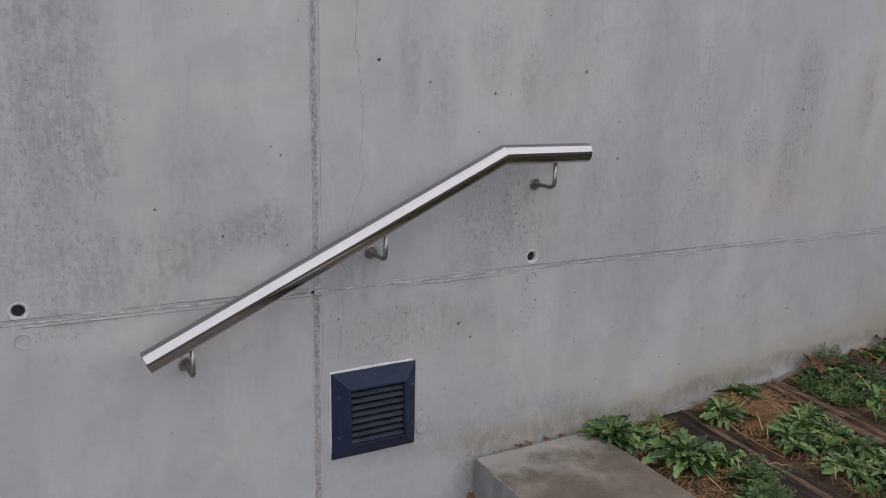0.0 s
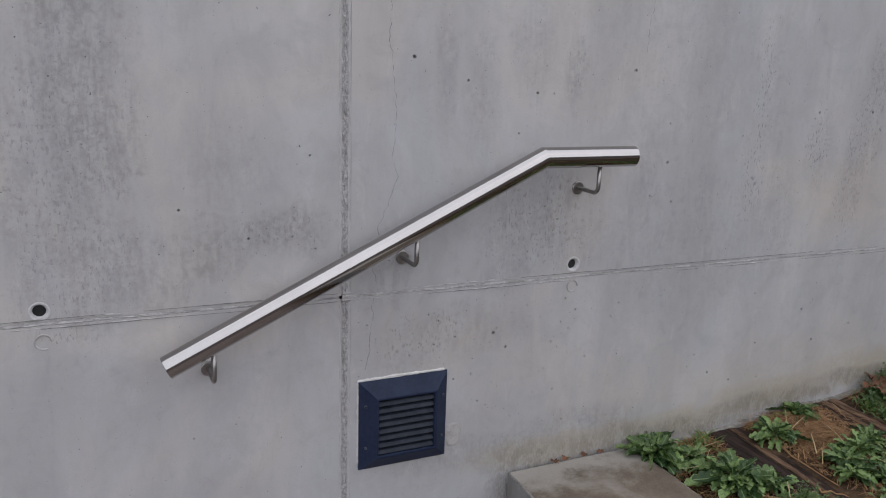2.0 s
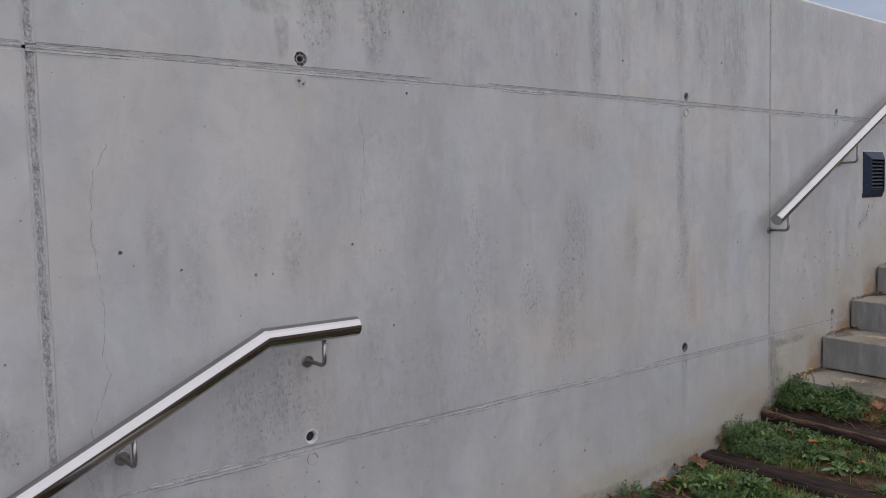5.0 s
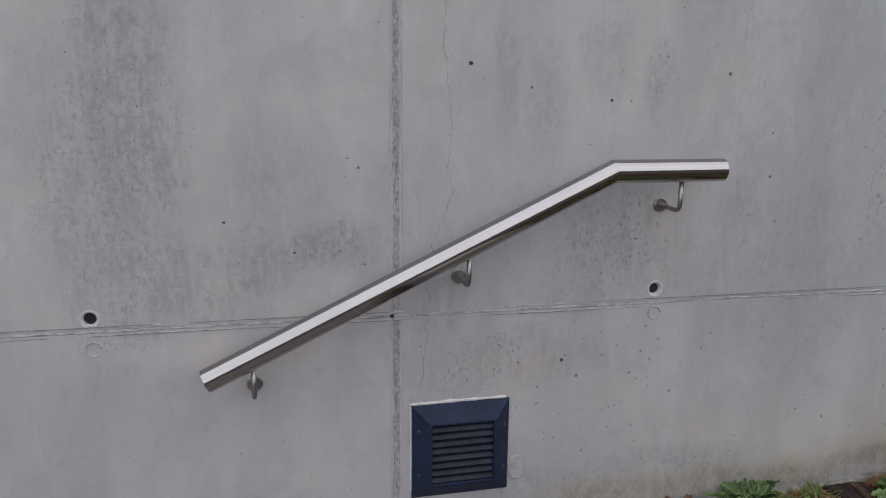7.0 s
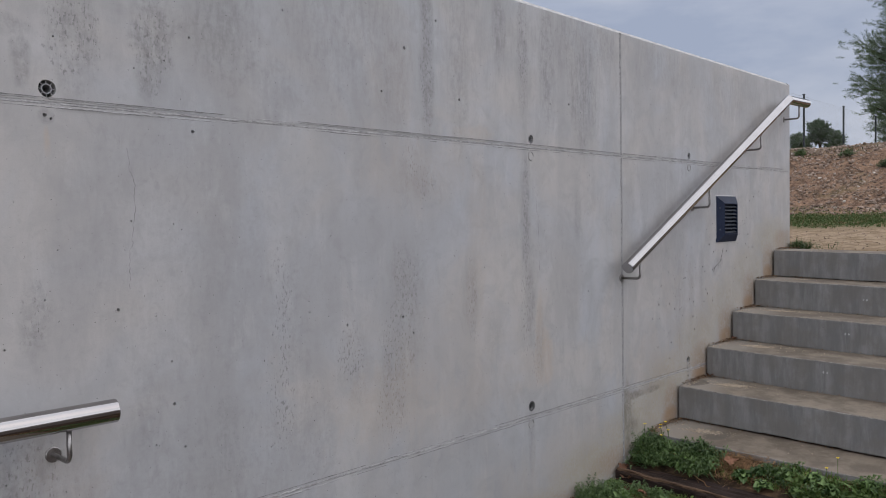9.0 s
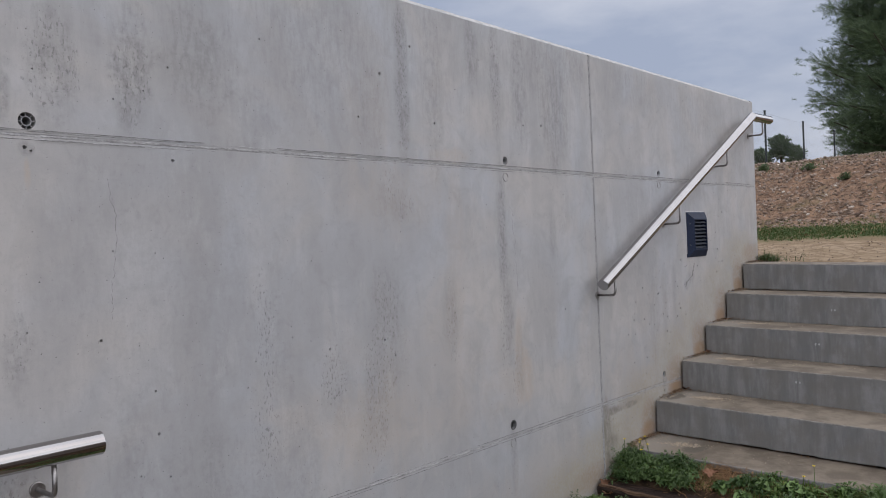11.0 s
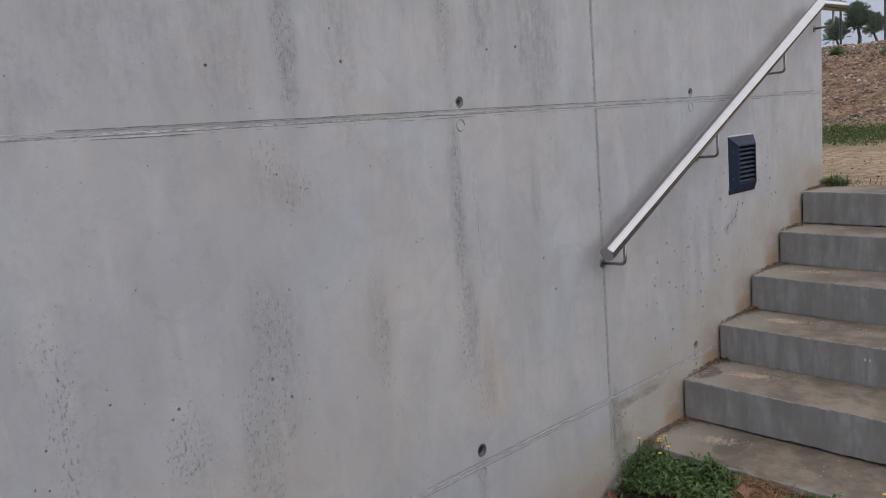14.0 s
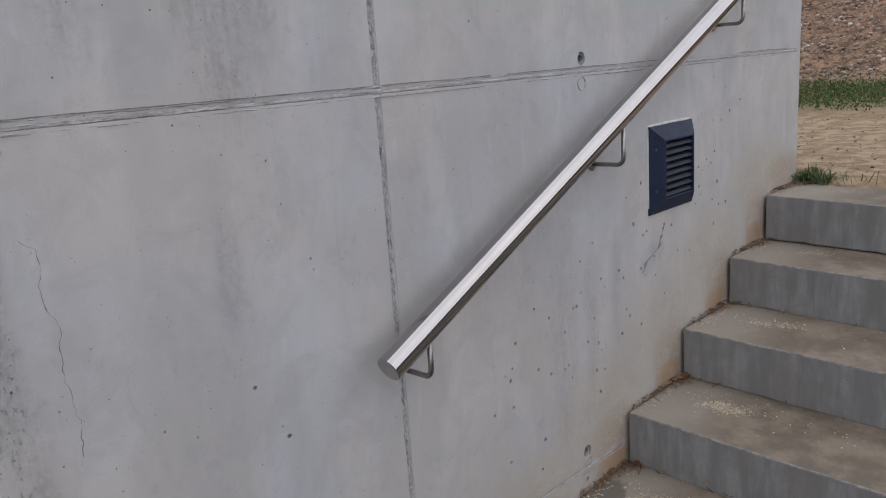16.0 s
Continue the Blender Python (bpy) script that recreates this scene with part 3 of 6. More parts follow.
GREEN_SMALL = foliage("small_weed_green", (0.026, 0.066, 0.016), (0.185, 0.280, 0.076), 0.5)
DARK_WEED = foliage("dark_weed_green", (0.013, 0.039, 0.011), (0.170, 0.255, 0.088), 0.42)
BRIGHT = foliage("bright_grass_green", (0.030, 0.072, 0.014), (0.245, 0.345, 0.095), 0.5, (0.34, 0.29, 0.12))
GRASS = foliage("grass_green", (0.032, 0.076, 0.015), (0.165, 0.245, 0.055), 0.6, (0.26, 0.20, 0.10))
VERGE = foliage("verge_green", (0.022, 0.052, 0.014), (0.115, 0.165, 0.05), 0.7, (0.24, 0.18, 0.09))
PINE = foliage("pine_needles", (0.034, 0.066, 0.034), (0.175, 0.235, 0.115), 0.6)
BARK = simple("pine_bark", (0.035, 0.026, 0.02), (0.12, 0.09, 0.07), 14, 0.95, bump=0.8)
STRAW = varied("dry_straw", (0.09, 0.042, 0.019), (0.42, 0.255, 0.130))
CHALK = simple("pale_scuff", (0.36, 0.355, 0.35), (0.58, 0.575, 0.57), 60, 0.9, bump=0.2)
STALK = varied("pale_stalk", (0.30, 0.21, 0.10), (0.55, 0.44, 0.25))
LITTER = varied("brown_litter", (0.045, 0.026, 0.017), (0.30, 0.19, 0.11))
GRIT = varied("pale_grit", (0.32, 0.25, 0.175), (0.58, 0.49, 0.385))
STONE = varied("bank_stone", (0.075, 0.048, 0.034), (0.46, 0.36, 0.285))
DEAD = varied("dead_leaf_brown", (0.085, 0.042, 0.027), (0.24, 0.118, 0.068), 0.7)
ORANGE = varied("dead_leaf_orange", (0.24, 0.095, 0.030), (0.38, 0.17, 0.06), 0.7)
YELLOW = simple("flower_yellow", (0.65, 0.48, 0.02), (0.8, 0.62, 0.04), 90, 0.6, bump=0)
POST = simple("fence_paint", (0.018, 0.024, 0.026), (0.035, 0.042, 0.044), 20, 0.5, bump=0.05)
WIRE = simple("fence_wire", (0.34, 0.35, 0.36), (0.44, 0.45, 0.46), 20, 0.5, bump=0)


# ---- building helpers ----
def mesh_of(name, bm, material, smooth=False):
    me = bpy.data.meshes.new(name)
    bm.normal_update()
    bm.to_mesh(me)
    bm.free()
    me.materials.append(material)
    if smooth:
        for p in me.polygons:
            p.use_smooth = True
    return me


def from_lists(name, verts, faces, material):
    me = bpy.data.meshes.new(name)
    me.from_pydata(verts, [], faces)
    me.update()
    me.materials.append(material)
    return me


def part(name, bm, material, parent, label="", smooth=False):
    ob = new(name, mesh_of(name, bm, material, smooth))
    ob.parent = parent
    if label:
        ob["label"] = label
    return ob


def holder(name, m=None):
    ob = new(name)
    ob.empty_display_size = 0.05
    if m is not None:
        ob.matrix_world = m
    return ob


def box(bm, x0, x1, y0, y1, z0, z1, bevel=0.0, seg=2):
    r = bmesh.ops.create_cube(bm, size=1)
    for v in r["verts"]:
        v.co = Vector((x0 + (v.co.x + 0.5) * (x1 - x0), y0 + (v.co.y + 0.5) * (y1 - y0), z0 + (v.co.z + 0.5) * (z1 - z0)))
    if bevel:
        edges = list({e for v in r["verts"] for e in v.link_edges})
        bmesh.ops.bevel(bm, geom=edges, offset=bevel, segments=seg, profile=0.5, affect="EDGES")
    return bm


def ring(bm, centre, u, v, r, n):
    return [bm.verts.new(centre + u * (r * math.cos(a)) + v * (r * math.sin(a))) for a in (2 * math.pi * i / n for i in range(n))]


def bridge(bm, a, b):
    n = len(a)
    for i in range(n):
        bm.faces.new((a[i], a[(i + 1) % n], b[(i + 1) % n], b[i]))


def sweep(bm, pts, radii, n=12, caps=True):
    """A round rod through the points."""
    pts = [Vector(p) for p in pts]
    rings, u = [], None
    for i, p in enumerate(pts):
        d = (pts[min(i + 1, len(pts) - 1)] - pts[max(i - 1, 0)]).normalized()
        if u is None:
            u = d.orthogonal().normalized()
        u = (u - d * u.dot(d)).normalized()
        rings.append(ring(bm, p, u, d.cross(u), radii[i] if isinstance(radii, (list, tuple)) else radii, n))
    for a, b in zip(rings, rings[1:]):
        bridge(bm, a, b)
    if caps:
        bm.faces.new(rings[0][::-1])
        bm.faces.new(rings[-1])
    bmesh.ops.recalc_face_normals(bm, faces=bm.faces)
    return bm


# ---- the setting: ground ----
PROFILE_X = [-3000, -60, -12, -4, -1, 0.2, 1.0, 1.22, 1.58, 1.68, 2.0, 2.5, 3.0, 3.4, 3.88, 4.08, 4.22, 4.7, 5.8, 6.0, 6.22, 8.0, 8.8, 9.5, 9.8, 11.1, 11.5, 12.2, 14, 20, 60, 3000]
PROFILE_Z = [-8, -6, -4, -2.0, -1.15, -0.93, -0.78, -0.76, -0.64, -0.605, -0.59, -0.56, -0.525, -0.475, -0.410, -0.335, -0.285, -0.27, 0.22, 0.40, 0.592, 0.66, 0.74, 0.84, 0.93, 1.55, 1.66, 1.705, 1.76, 1.9, 2.3, 2.3]


def lumps(x, y, s, seed=0.0):
    return noise.noise(Vector((x * s + seed, y * s - seed, seed * 1.7)))


def ground_z(x, y):
    z = float(np.interp(x, PROFILE_X, PROFILE_Z))
    if 1.6 < x < 4.25:
        z += 0.012 * lumps(x, y, 6) + 0.006 * lumps(x, y, 17, 3.1)
    elif x > 6.2:
        k = min(1.0, max(0.15, (x - 8.0) / 1.8))
        z += k * (0.07 * lumps(x, y, 0.9, 5.0) + 0.04 * lumps(x, y, 2.7, 7.0) + 0.02 * lumps(x, y, 7, 9.0))
        if x > 10:
            z -= 0.015 * min(1.0, x - 10) * max(-1.0, min(1.5, y - 1.0))
    # unseen rise behind the camera, added to set the horizon mirrored in the rails
    if y < -3.6:
        z += 0.26 * min(9.0, -3.6 - y)
    if y > 0.16 and x < 6.3:
        z = max(z, 0.55)
    return z


def steps_of(*runs):
    out = []
    for a, b, d in runs:
        out += list(np.arange(a, b - 1e-6, d))
    return out


gx = [-3000, -800, -200, -60, -25] + steps_of((-12, 1, 0.6), (1.0, 1.6, 0.15), (1.6, 4.3, 0.035), (4.3, 6.2, 0.12), (6.2, 12.4, 0.07), (12.4, 20, 0.5), (20, 40, 2.5)) + [45, 60, 100, 250, 800, 3000]
gy = [-3000, -800, -200, -60, -25] + steps_of((-12, -3.4, 0.4), (-3.4, -1.2, 0.12), (-1.2, 0.16, 0.04), (0.16, 6, 0.09), (6, 14, 0.6)) + [15, 20, 30, 60, 200, 800, 3000]
verts = [(x, y, ground_z(x, y)) for x in gx for y in gy]
nyg = len(gy)
faces = [(i * nyg + j, (i + 1) * nyg + j, (i + 1) * nyg + j + 1, i * nyg + j + 1) for i in range(len(gx) - 1) for j in range(nyg - 1)]
ground = new("ground", from_lists("ground", verts, faces, EARTH))
for p in ground.data.polygons:
    p.use_smooth = True
tagged(ground, "brown earth with dry litter, rising to a sandy path and stony bank", "ground", kind="structure")


# ---- the setting: the cast concrete wall, its panels, joints, tie holes and pits ----
TOP, END_X = 1.722, 6.255


def low_joint(x):
    return 0.036 - 0.0085 * x


HIGH_JOINT = 1.127
COLUMNS = [(-5.98, -2.650), (-2.630, 0.674), (0.705, 4.009), (4.027, END_X - 0.04)]
# bigger pits at their places: x, z, radius
PITS = [
    (0.869, 0.640, 0.006), (1.695, 0.354, 0.005), (0.447, 0.202, 0.004), (1.230, 0.554, 0.005), (1.173, -0.168, 0.005), (1.771, 1.085, 0.006),
    (0.60, 0.40, 0.0035), (0.29, 0.28, 0.004), (1.55, 0.62, 0.005), (1.13, -0.12, 0.006), (0.30, -0.30, 0.003), (1.02, 0.585, 0.004),
    (2.74, 1.55, 0.006), (2.58, 1.43, 0.007), (2.86, 1.28, 0.006), (2.47, 1.27, 0.005), (3.44, 1.32, 0.005), (3.58, 1.33, 0.006),
    (2.55, 0.50, 0.006), (2.60, 0.44, 0.005), (2.30, 0.50, 0.005), (3.66, 0.62, 0.005), (3.72, 0.50, 0.006), (4.31, 1.40, 0.005),
    (4.55, 0.50, 0.005), (4.78, 0.36, 0.006), (4.92, 0.52, 0.006), (4.70, 0.62, 0.005), (5.70, 0.98, 0.005), (4.705, -0.040, 0.009), (1.388, 1.098, 0.006), (1.402, 1.090, 0.004), (4.712, -0.066, 0.005), (2.35, -0.18, 0.005), (2.42, -0.30, 0.005), (2.62, -0.22, 0.004),
    (2.60, -0.26, 0.005), (1.95, -0.36, 0.005), (2.05, -0.40, 0.004), (2.75, -0.30, 0.004), (2.15, -0.28, 0.005),
]
pit_rnd = random.Random(17)
for _ in range(40):
    px = pit_rnd.uniform(4.30, 5.60)
    PITS.append((px, -0.10 + (px - 4.30) * 0.49 + 0.5 * pit_rnd.random() ** 1.3 + 0.06, pit_rnd.uniform(0.0040, 0.0078)))
for _ in range(34):
    px = pit_rnd.uniform(4.35, 5.75)
    PITS.append((px, -0.10 + (px - 4.35) * 0.49 + pit_rnd.uniform(0.12, 0.62), pit_rnd.uniform(0.0026, 0.0062)))
for _ in range(44):
    px = pit_rnd.uniform(0.95, 2.85)
    PITS.append((px, pit_rnd.uniform(-0.46, -0.06), pit_rnd.uniform(0.0018, 0.0038)))
for hx, hz, hw, hh, hs in HONEY:
    for _ in range(8):
        PITS.append((pit_rnd.gauss(hx, hw), pit_rnd.gauss(hz, hh * 0.8), 0.0013 + 0.0020 * pit_rnd.random() ** 2))
for _ in range(50):
    PITS.append((pit_rnd.uniform(0.76, 1.40), pit_rnd.uniform(-0.44, -0.02), pit_rnd.uniform(0.0016, 0.0034)))
for _ in range(16):
    PITS.append((pit_rnd.uniform(4.06, 4.22), pit_rnd.uniform(-0.25, -0.07), pit_rnd.uniform(0.0026, 0.0058)))
for _ in range(36):
    px = pit_rnd.uniform(1.0, 3.9)
    PITS.append((px, pit_rnd.uniform(0.10, 1.05), pit_rnd.uniform(0.0018, 0.0036)))
for _ in range(26):
    PITS.append((pit_rnd.uniform(1.5, 5.9), pit_rnd.uniform(1.18, 1.62), pit_rnd.uniform(0.0020, 0.0042)))
# tie holes: x, z, radius of the recess
TIES = [(-0.015, 0.066, 0.0235), (1.385, 0.061, 0.025), (3.283, 0.055, 0.022), (4.708, 0.048, 0.019),
        (1.396, 1.161, 0.021), (3.299, 1.161, 0.018), (4.733, 1.161, 0.018), (-1.9, 0.085, 0.023)]
PLUGS = [(-0.012, -0.006), (1.387, -0.005), (3.277, -0.018), (3.297, 1.093), (4.731, 1.098), (4.712, 0.012)]


def fill(bm, rect, holes, skew):
    """Front face of a panel, cut into rectangles until each holds one round hole at most; holes go into the wall."""
    x0, x1, z0, z1 = rect

    def zz(x, z):
        return z + skew(x, z)

    if len(holes) > 1:
        best = None
        for axis in (0, 1):
            hs = sorted(holes, key=lambda h: h[axis])
            for a, b in zip(hs, hs[1:]):
                gap = (b[axis] - b[2]) - (a[axis] + a[2])
                if gap > 0.002 and (best is None or gap > best[0]):
                    best = (gap, axis, (b[axis] - b[2] + a[axis] + a[2]) / 2)
        if best is None:
            return fill(bm, rect, holes[:-1], skew)
        _, axis, cut = best
        lo, hi = [h for h in holes if h[axis] < cut], [h for h in holes if h[axis] > cut]
        if axis == 0:
            fill(bm, (x0, cut, z0, z1), lo, skew)
            fill(bm, (cut, x1, z0, z1), hi, skew)
        else:
            fill(bm, (x0, x1, z0, cut), lo, skew)
            fill(bm, (x0, x1, cut, z1), hi, skew)
        return
    def flat(xa, xb, za, zb):
        if xb - xa > 1e-5 and zb - za > 1e-5:
            bm.faces.new([bm.verts.new((x, 0, zz(x, z))) for x, z in ((xa, za), (xb, za), (xb, zb), (xa, zb))])

    if not holes:
        flat(x0, x1, z0, z1)
        return
    hx, hz, r, depth = holes[0]
    m = r * 1.08
    flat(x0, hx - m, z0, z1)
    flat(hx + m, x1, z0, z1)
    flat(hx - m, hx + m, z0, hz - m)
    flat(hx - m, hx + m, hz + m, z1)
    n = 24 if r > 0.012 else 16
    rnd = random.Random(int(hx * 977 + hz * 131))
    ragged = 0.05 if r > 0.012 else 0.35
    outer, rim = [], []
    for i in range(n):
        a = 2 * math.pi * i / n
        ca, sa = math.cos(a), math.sin(a)
        far = m / max(abs(ca), abs(sa))
        near = r * (1 - ragged * rnd.random())
        outer.append(bm.verts.new((hx + far * ca, 0, hz + far * sa)))
        rim.append(bm.verts.new((hx + near * ca, 0, hz + near * sa)))
    taper = 1.0 if depth > 0.02 else 0.6
    inner = [bm.verts.new((hx + (v.co.x - hx) * taper, depth, hz + (v.co.z - hz) * taper)) for v in rim]
    bridge(bm, outer, rim)
    bridge(bm, rim, inner)
    bm.faces.new(inner)


wall = new("wall_north")
wall.empty_display_size = 0.2
tagged(wall, "weathered grey cast concrete wall with formwork joints and tie holes", "wall", kind="structure")
bm = bmesh.new()
box(bm, -6.0, END_X - 0.04, 0.07, 0.30, -1.9, TOP - 0.012)
part("wall_core", bm, CONCRETE, wall)


def wall_panel(x0, x1, row):
    """One formwork field of the wall, 7 cm thick, with softened edges."""
    bm = bmesh.new()
    if row == 0:
        z0, z1 = -1.9, -0.004
        skew = lambda x, z: low_joint(x) if z > -0.5 and abs(z - z1) < 1e-6 else 0.0
    elif row == 1:
        z0, z1 = 0.004, HIGH_JOINT - 0.004
        skew = lambda x, z: low_joint(x) if abs(z - z0) < 1e-6 else 0.0
    else:
        z0, z1 = HIGH_JOINT + 0.004, TOP - 0.012
        skew = lambda x, z: 0.0
    holes = []
    for x, z, r in PITS:
        if x0 + 0.02 < x < x1 - 0.02 and z0 + 0.06 < z < z1 - 0.02:
            holes.append((x, z, r, r * 2.6))
    for x, z, r in TIES:
        base = z0 + skew(x, z0)
        if x0 < x < x1 and base < z < z1:
            holes.append((x, z, r, 0.06))
    fill(bm, (x0, x1, z0, z1), holes, skew)
    # returns: top, bottom and side faces
    corner = [(x0, z0 + skew(x0, z0)), (x1, z0 + skew(x1, z0)), (x1, z1 + skew(x1, z1)), (x0, z1 + skew(x0, z1))]
    for (ax, az), (bx, bz) in zip(corner, corner[1:] + corner[:1]):
        bm.faces.new([bm.verts.new(p) for p in ((ax, 0, az), (ax, 0.072, az), (bx, 0.072, bz), (bx, 0, bz))])
    bm.normal_update()
    for f in bm.faces:
        if f.normal.y > 0.5:
            f.normal_flip()
    return part("panel", bm, CONCRETE, wall)


for x0, x1 in COLUMNS:
    for row in (0, 1, 2):
        wall_panel(x0, x1, row)

# chamfered coping edge along the top, and the rounded end of the wall
bm = bmesh.new()
prof = [(0.0, TOP - 0.012), (0.018, TOP + 0.006), (0.282, TOP + 0.006), (0.30, TOP - 0.012)]
xs = list(np.arange(-6.0, END_X - 0.08, 0.08)) + [END_X - 0.04]
rows_v = []
for i, x in enumerate(xs):
    w = 0.004 * noise.noise(Vector((x * 9, 0, 2))) + 0.003 * noise.noise(Vector((x * 31, 0, 5)))
    rows_v.append([bm.verts.new((x, y + (w if k == 1 else 0), z + (w if k == 1 else 0))) for k, (y, z) in enumerate(prof)])
for a, b in zip(rows_v, rows_v[1:]):
    for k in range(3):
        bm.faces.new((a[k], b[k], b[k + 1], a[k + 1]))
bm.faces.new(rows_v[-1])
bmesh.ops.recalc_face_normals(bm, faces=bm.faces)
part("coping", bm, COPING, wall, "paler worn top edge of the wall")
bm = bmesh.new()
arc = [(END_X - 0.04, -1.9), (END_X, -1.9)] + [(END_X - 0.04 + 0.04 * math.cos(a), TOP - 0.036 + 0.04 * math.sin(a)) for a in (k * math.pi / 16 for k in range(9))]
rims = [[bm.verts.new((min(x, END_X - cut) if z > -5 else x, y, min(z, TOP + 0.004 - cut))) for x, z in arc] for y, cut in ((0.0, 0.010), (0.003, 0.004), (0.010, 0.0), (0.29, 0.0), (0.30, 0.008))]
for a, b in zip(rims, rims[1:]):
    bridge(bm, a, b)
bm.faces.new(rims[0])
bm.faces.new(rims[-1][::-1])
bmesh.ops.recalc_face_normals(bm, faces=bm.faces)
part("wall_end", bm, CONCRETE, wall, "rounded end of the wall")


def joint(p0, p1, width, seed, sunk):
    """Rough mortar between two formwork fields: a proud, flaking band, or (sunk) a coarse strip lying behind the faces."""
    p0, p1 = Vector(p0), Vector(p1)
    d = (p1 - p0).normalized()
    side = Vector((-d.z, 0, d.x))
    n = int((p1 - p0).length / 0.006)
    m = 12 if sunk else 8
    bm = bmesh.new()
    grid = []
    for i in range(n + 1):
        c = p0 + d * ((p1 - p0).length * i / n)
        s = i * 0.006
        row = []
        for k in range(m):
            f = k / (m - 1) - 0.5
            calm = 1.0 if sunk else 0.7
            rag = calm * (0.0016 * noise.noise(Vector((s * 12, k * 0.9, seed + 9))) + 0.0018 * noise.noise(Vector((s * 55, k * 0.4, seed + 2))))
            q = c + side * (f * width + rag)
            slow = noise.noise(Vector((s * 4, k * 0.35, seed)))
            fast = noise.noise(Vector((s * 38, k * 0.8, seed + 4)))
            fine = noise.noise(Vector((s * 110, k * 1.7, seed + 7)))
            if sunk:
                # a pitted core between two almost flush flanks
                core = k in (4, 5, 6, 7)
                q.y = 0.0036 - 0.0016 * slow - 0.0040 * fast - 0.0030 * fine if core else 0.0012 - 0.0012 * slow - 0.0007 * fast - 0.0004 * fine + (0.0014 if k in (0, 3, 8, 11) else 0.0)
            else:
                q.y = (0.0018 if k in (0, m - 1) else -0.0004) - 0.0014 * slow - 0.0013 * fast - 0.0010 * fine + (0.0024 if k in (2, 5) else 0.0)
            row.append(bm.verts.new(q))
        grid.append(row)
    for a, b in zip(grid, grid[1:]):
        for k in range(m - 1):
            bm.faces.new((a[k], b[k], b[k + 1], a[k + 1])).material_index = 1 if sunk and not 3 <= k <= 7 else 0
    bmesh.ops.recalc_face_normals(bm, faces=bm.faces)
    if sum(f.normal.y for f in bm.faces) > 0:
        bmesh.ops.reverse_faces(bm, faces=bm.faces)
    ob = part("joint", bm, FIN_UP if sunk else FIN, wall, "rough mortar of a formwork joint")
    if sunk:
        ob.data.materials.append(FLANK)
    return ob


def joint_line(x0, x1, height, width, keep, seed):
    """A thin dark groove along the edge of a joint, broken where mortar covers it."""
    bm = bmesh.new()
    prev = None
    for i in range(int((x1 - x0) / 0.012) + 1):
        x = x0 + i * 0.012
        on = noise.noise(Vector((x * 2.3, seed, 0.3))) + 0.5 * noise.noise(Vector((x * 9, seed, 4.0))) > keep
        w = width * (0.55 + 0.5 * noise.noise(Vector((x * 30, seed, 1.0))))
        z = height(x) + 0.0016 * noise.noise(Vector((x * 6, seed, 7.0))) + 0.0007 * noise.noise(Vector((x * 45, seed, 2.0)))
        pair = (bm.verts.new((x, -0.0042, z - w)), bm.verts.new((x, -0.0042, z + w))) if on else None
        if prev and pair:
            bm.faces.new((prev[0], pair[0], pair[1], prev[1]))
        prev = pair
    return part("joint_groove", bm, CRACK, wall, "thin dark groove along a joint")


for i, (x0, x1) in enumerate(COLUMNS[1:]):
    joint_line(x0, x1, lambda x: HIGH_JOINT + 0.012, 0.0019, -0.35, 3.0 + i)
    joint_line(x0, x1, lambda x: HIGH_JOINT - 0.011, 0.0011, 0.05, 13.0 + i)
    joint_line(x0, x1, lambda x: low_joint(x) + 0.012, 0.0014, -0.15, 23.0 + i)
    joint_line(x0, x1, lambda x: low_joint(x) - 0.010, 0.0011, 0.0, 33.0 + i)
    joint((x0 - 0.022, 0, low_joint(x0)), (x1, 0, low_joint(x1)), 0.027, i * 11.0, False)
    joint((x0 - 0.022, 0, HIGH_JOINT), (x1, 0, HIGH_JOINT), 0.026, i * 17.0 + 3, False)
for i, (x, wide) in enumerate(((0.6895, 0.036), (4.018, 0.026))):
    joint((x, 0, -0.9), (x, 0, low_joint(x) - 0.004), wide, 40 + i, True)
    joint((x, 0, low_joint(x) + 0.004), (x, 0, HIGH_JOINT - 0.004), wide, 50 + i, True)
    joint((x, 0, HIGH_JOINT + 0.004), (x, 0, TOP - 0.014), wide, 60 + i, True)

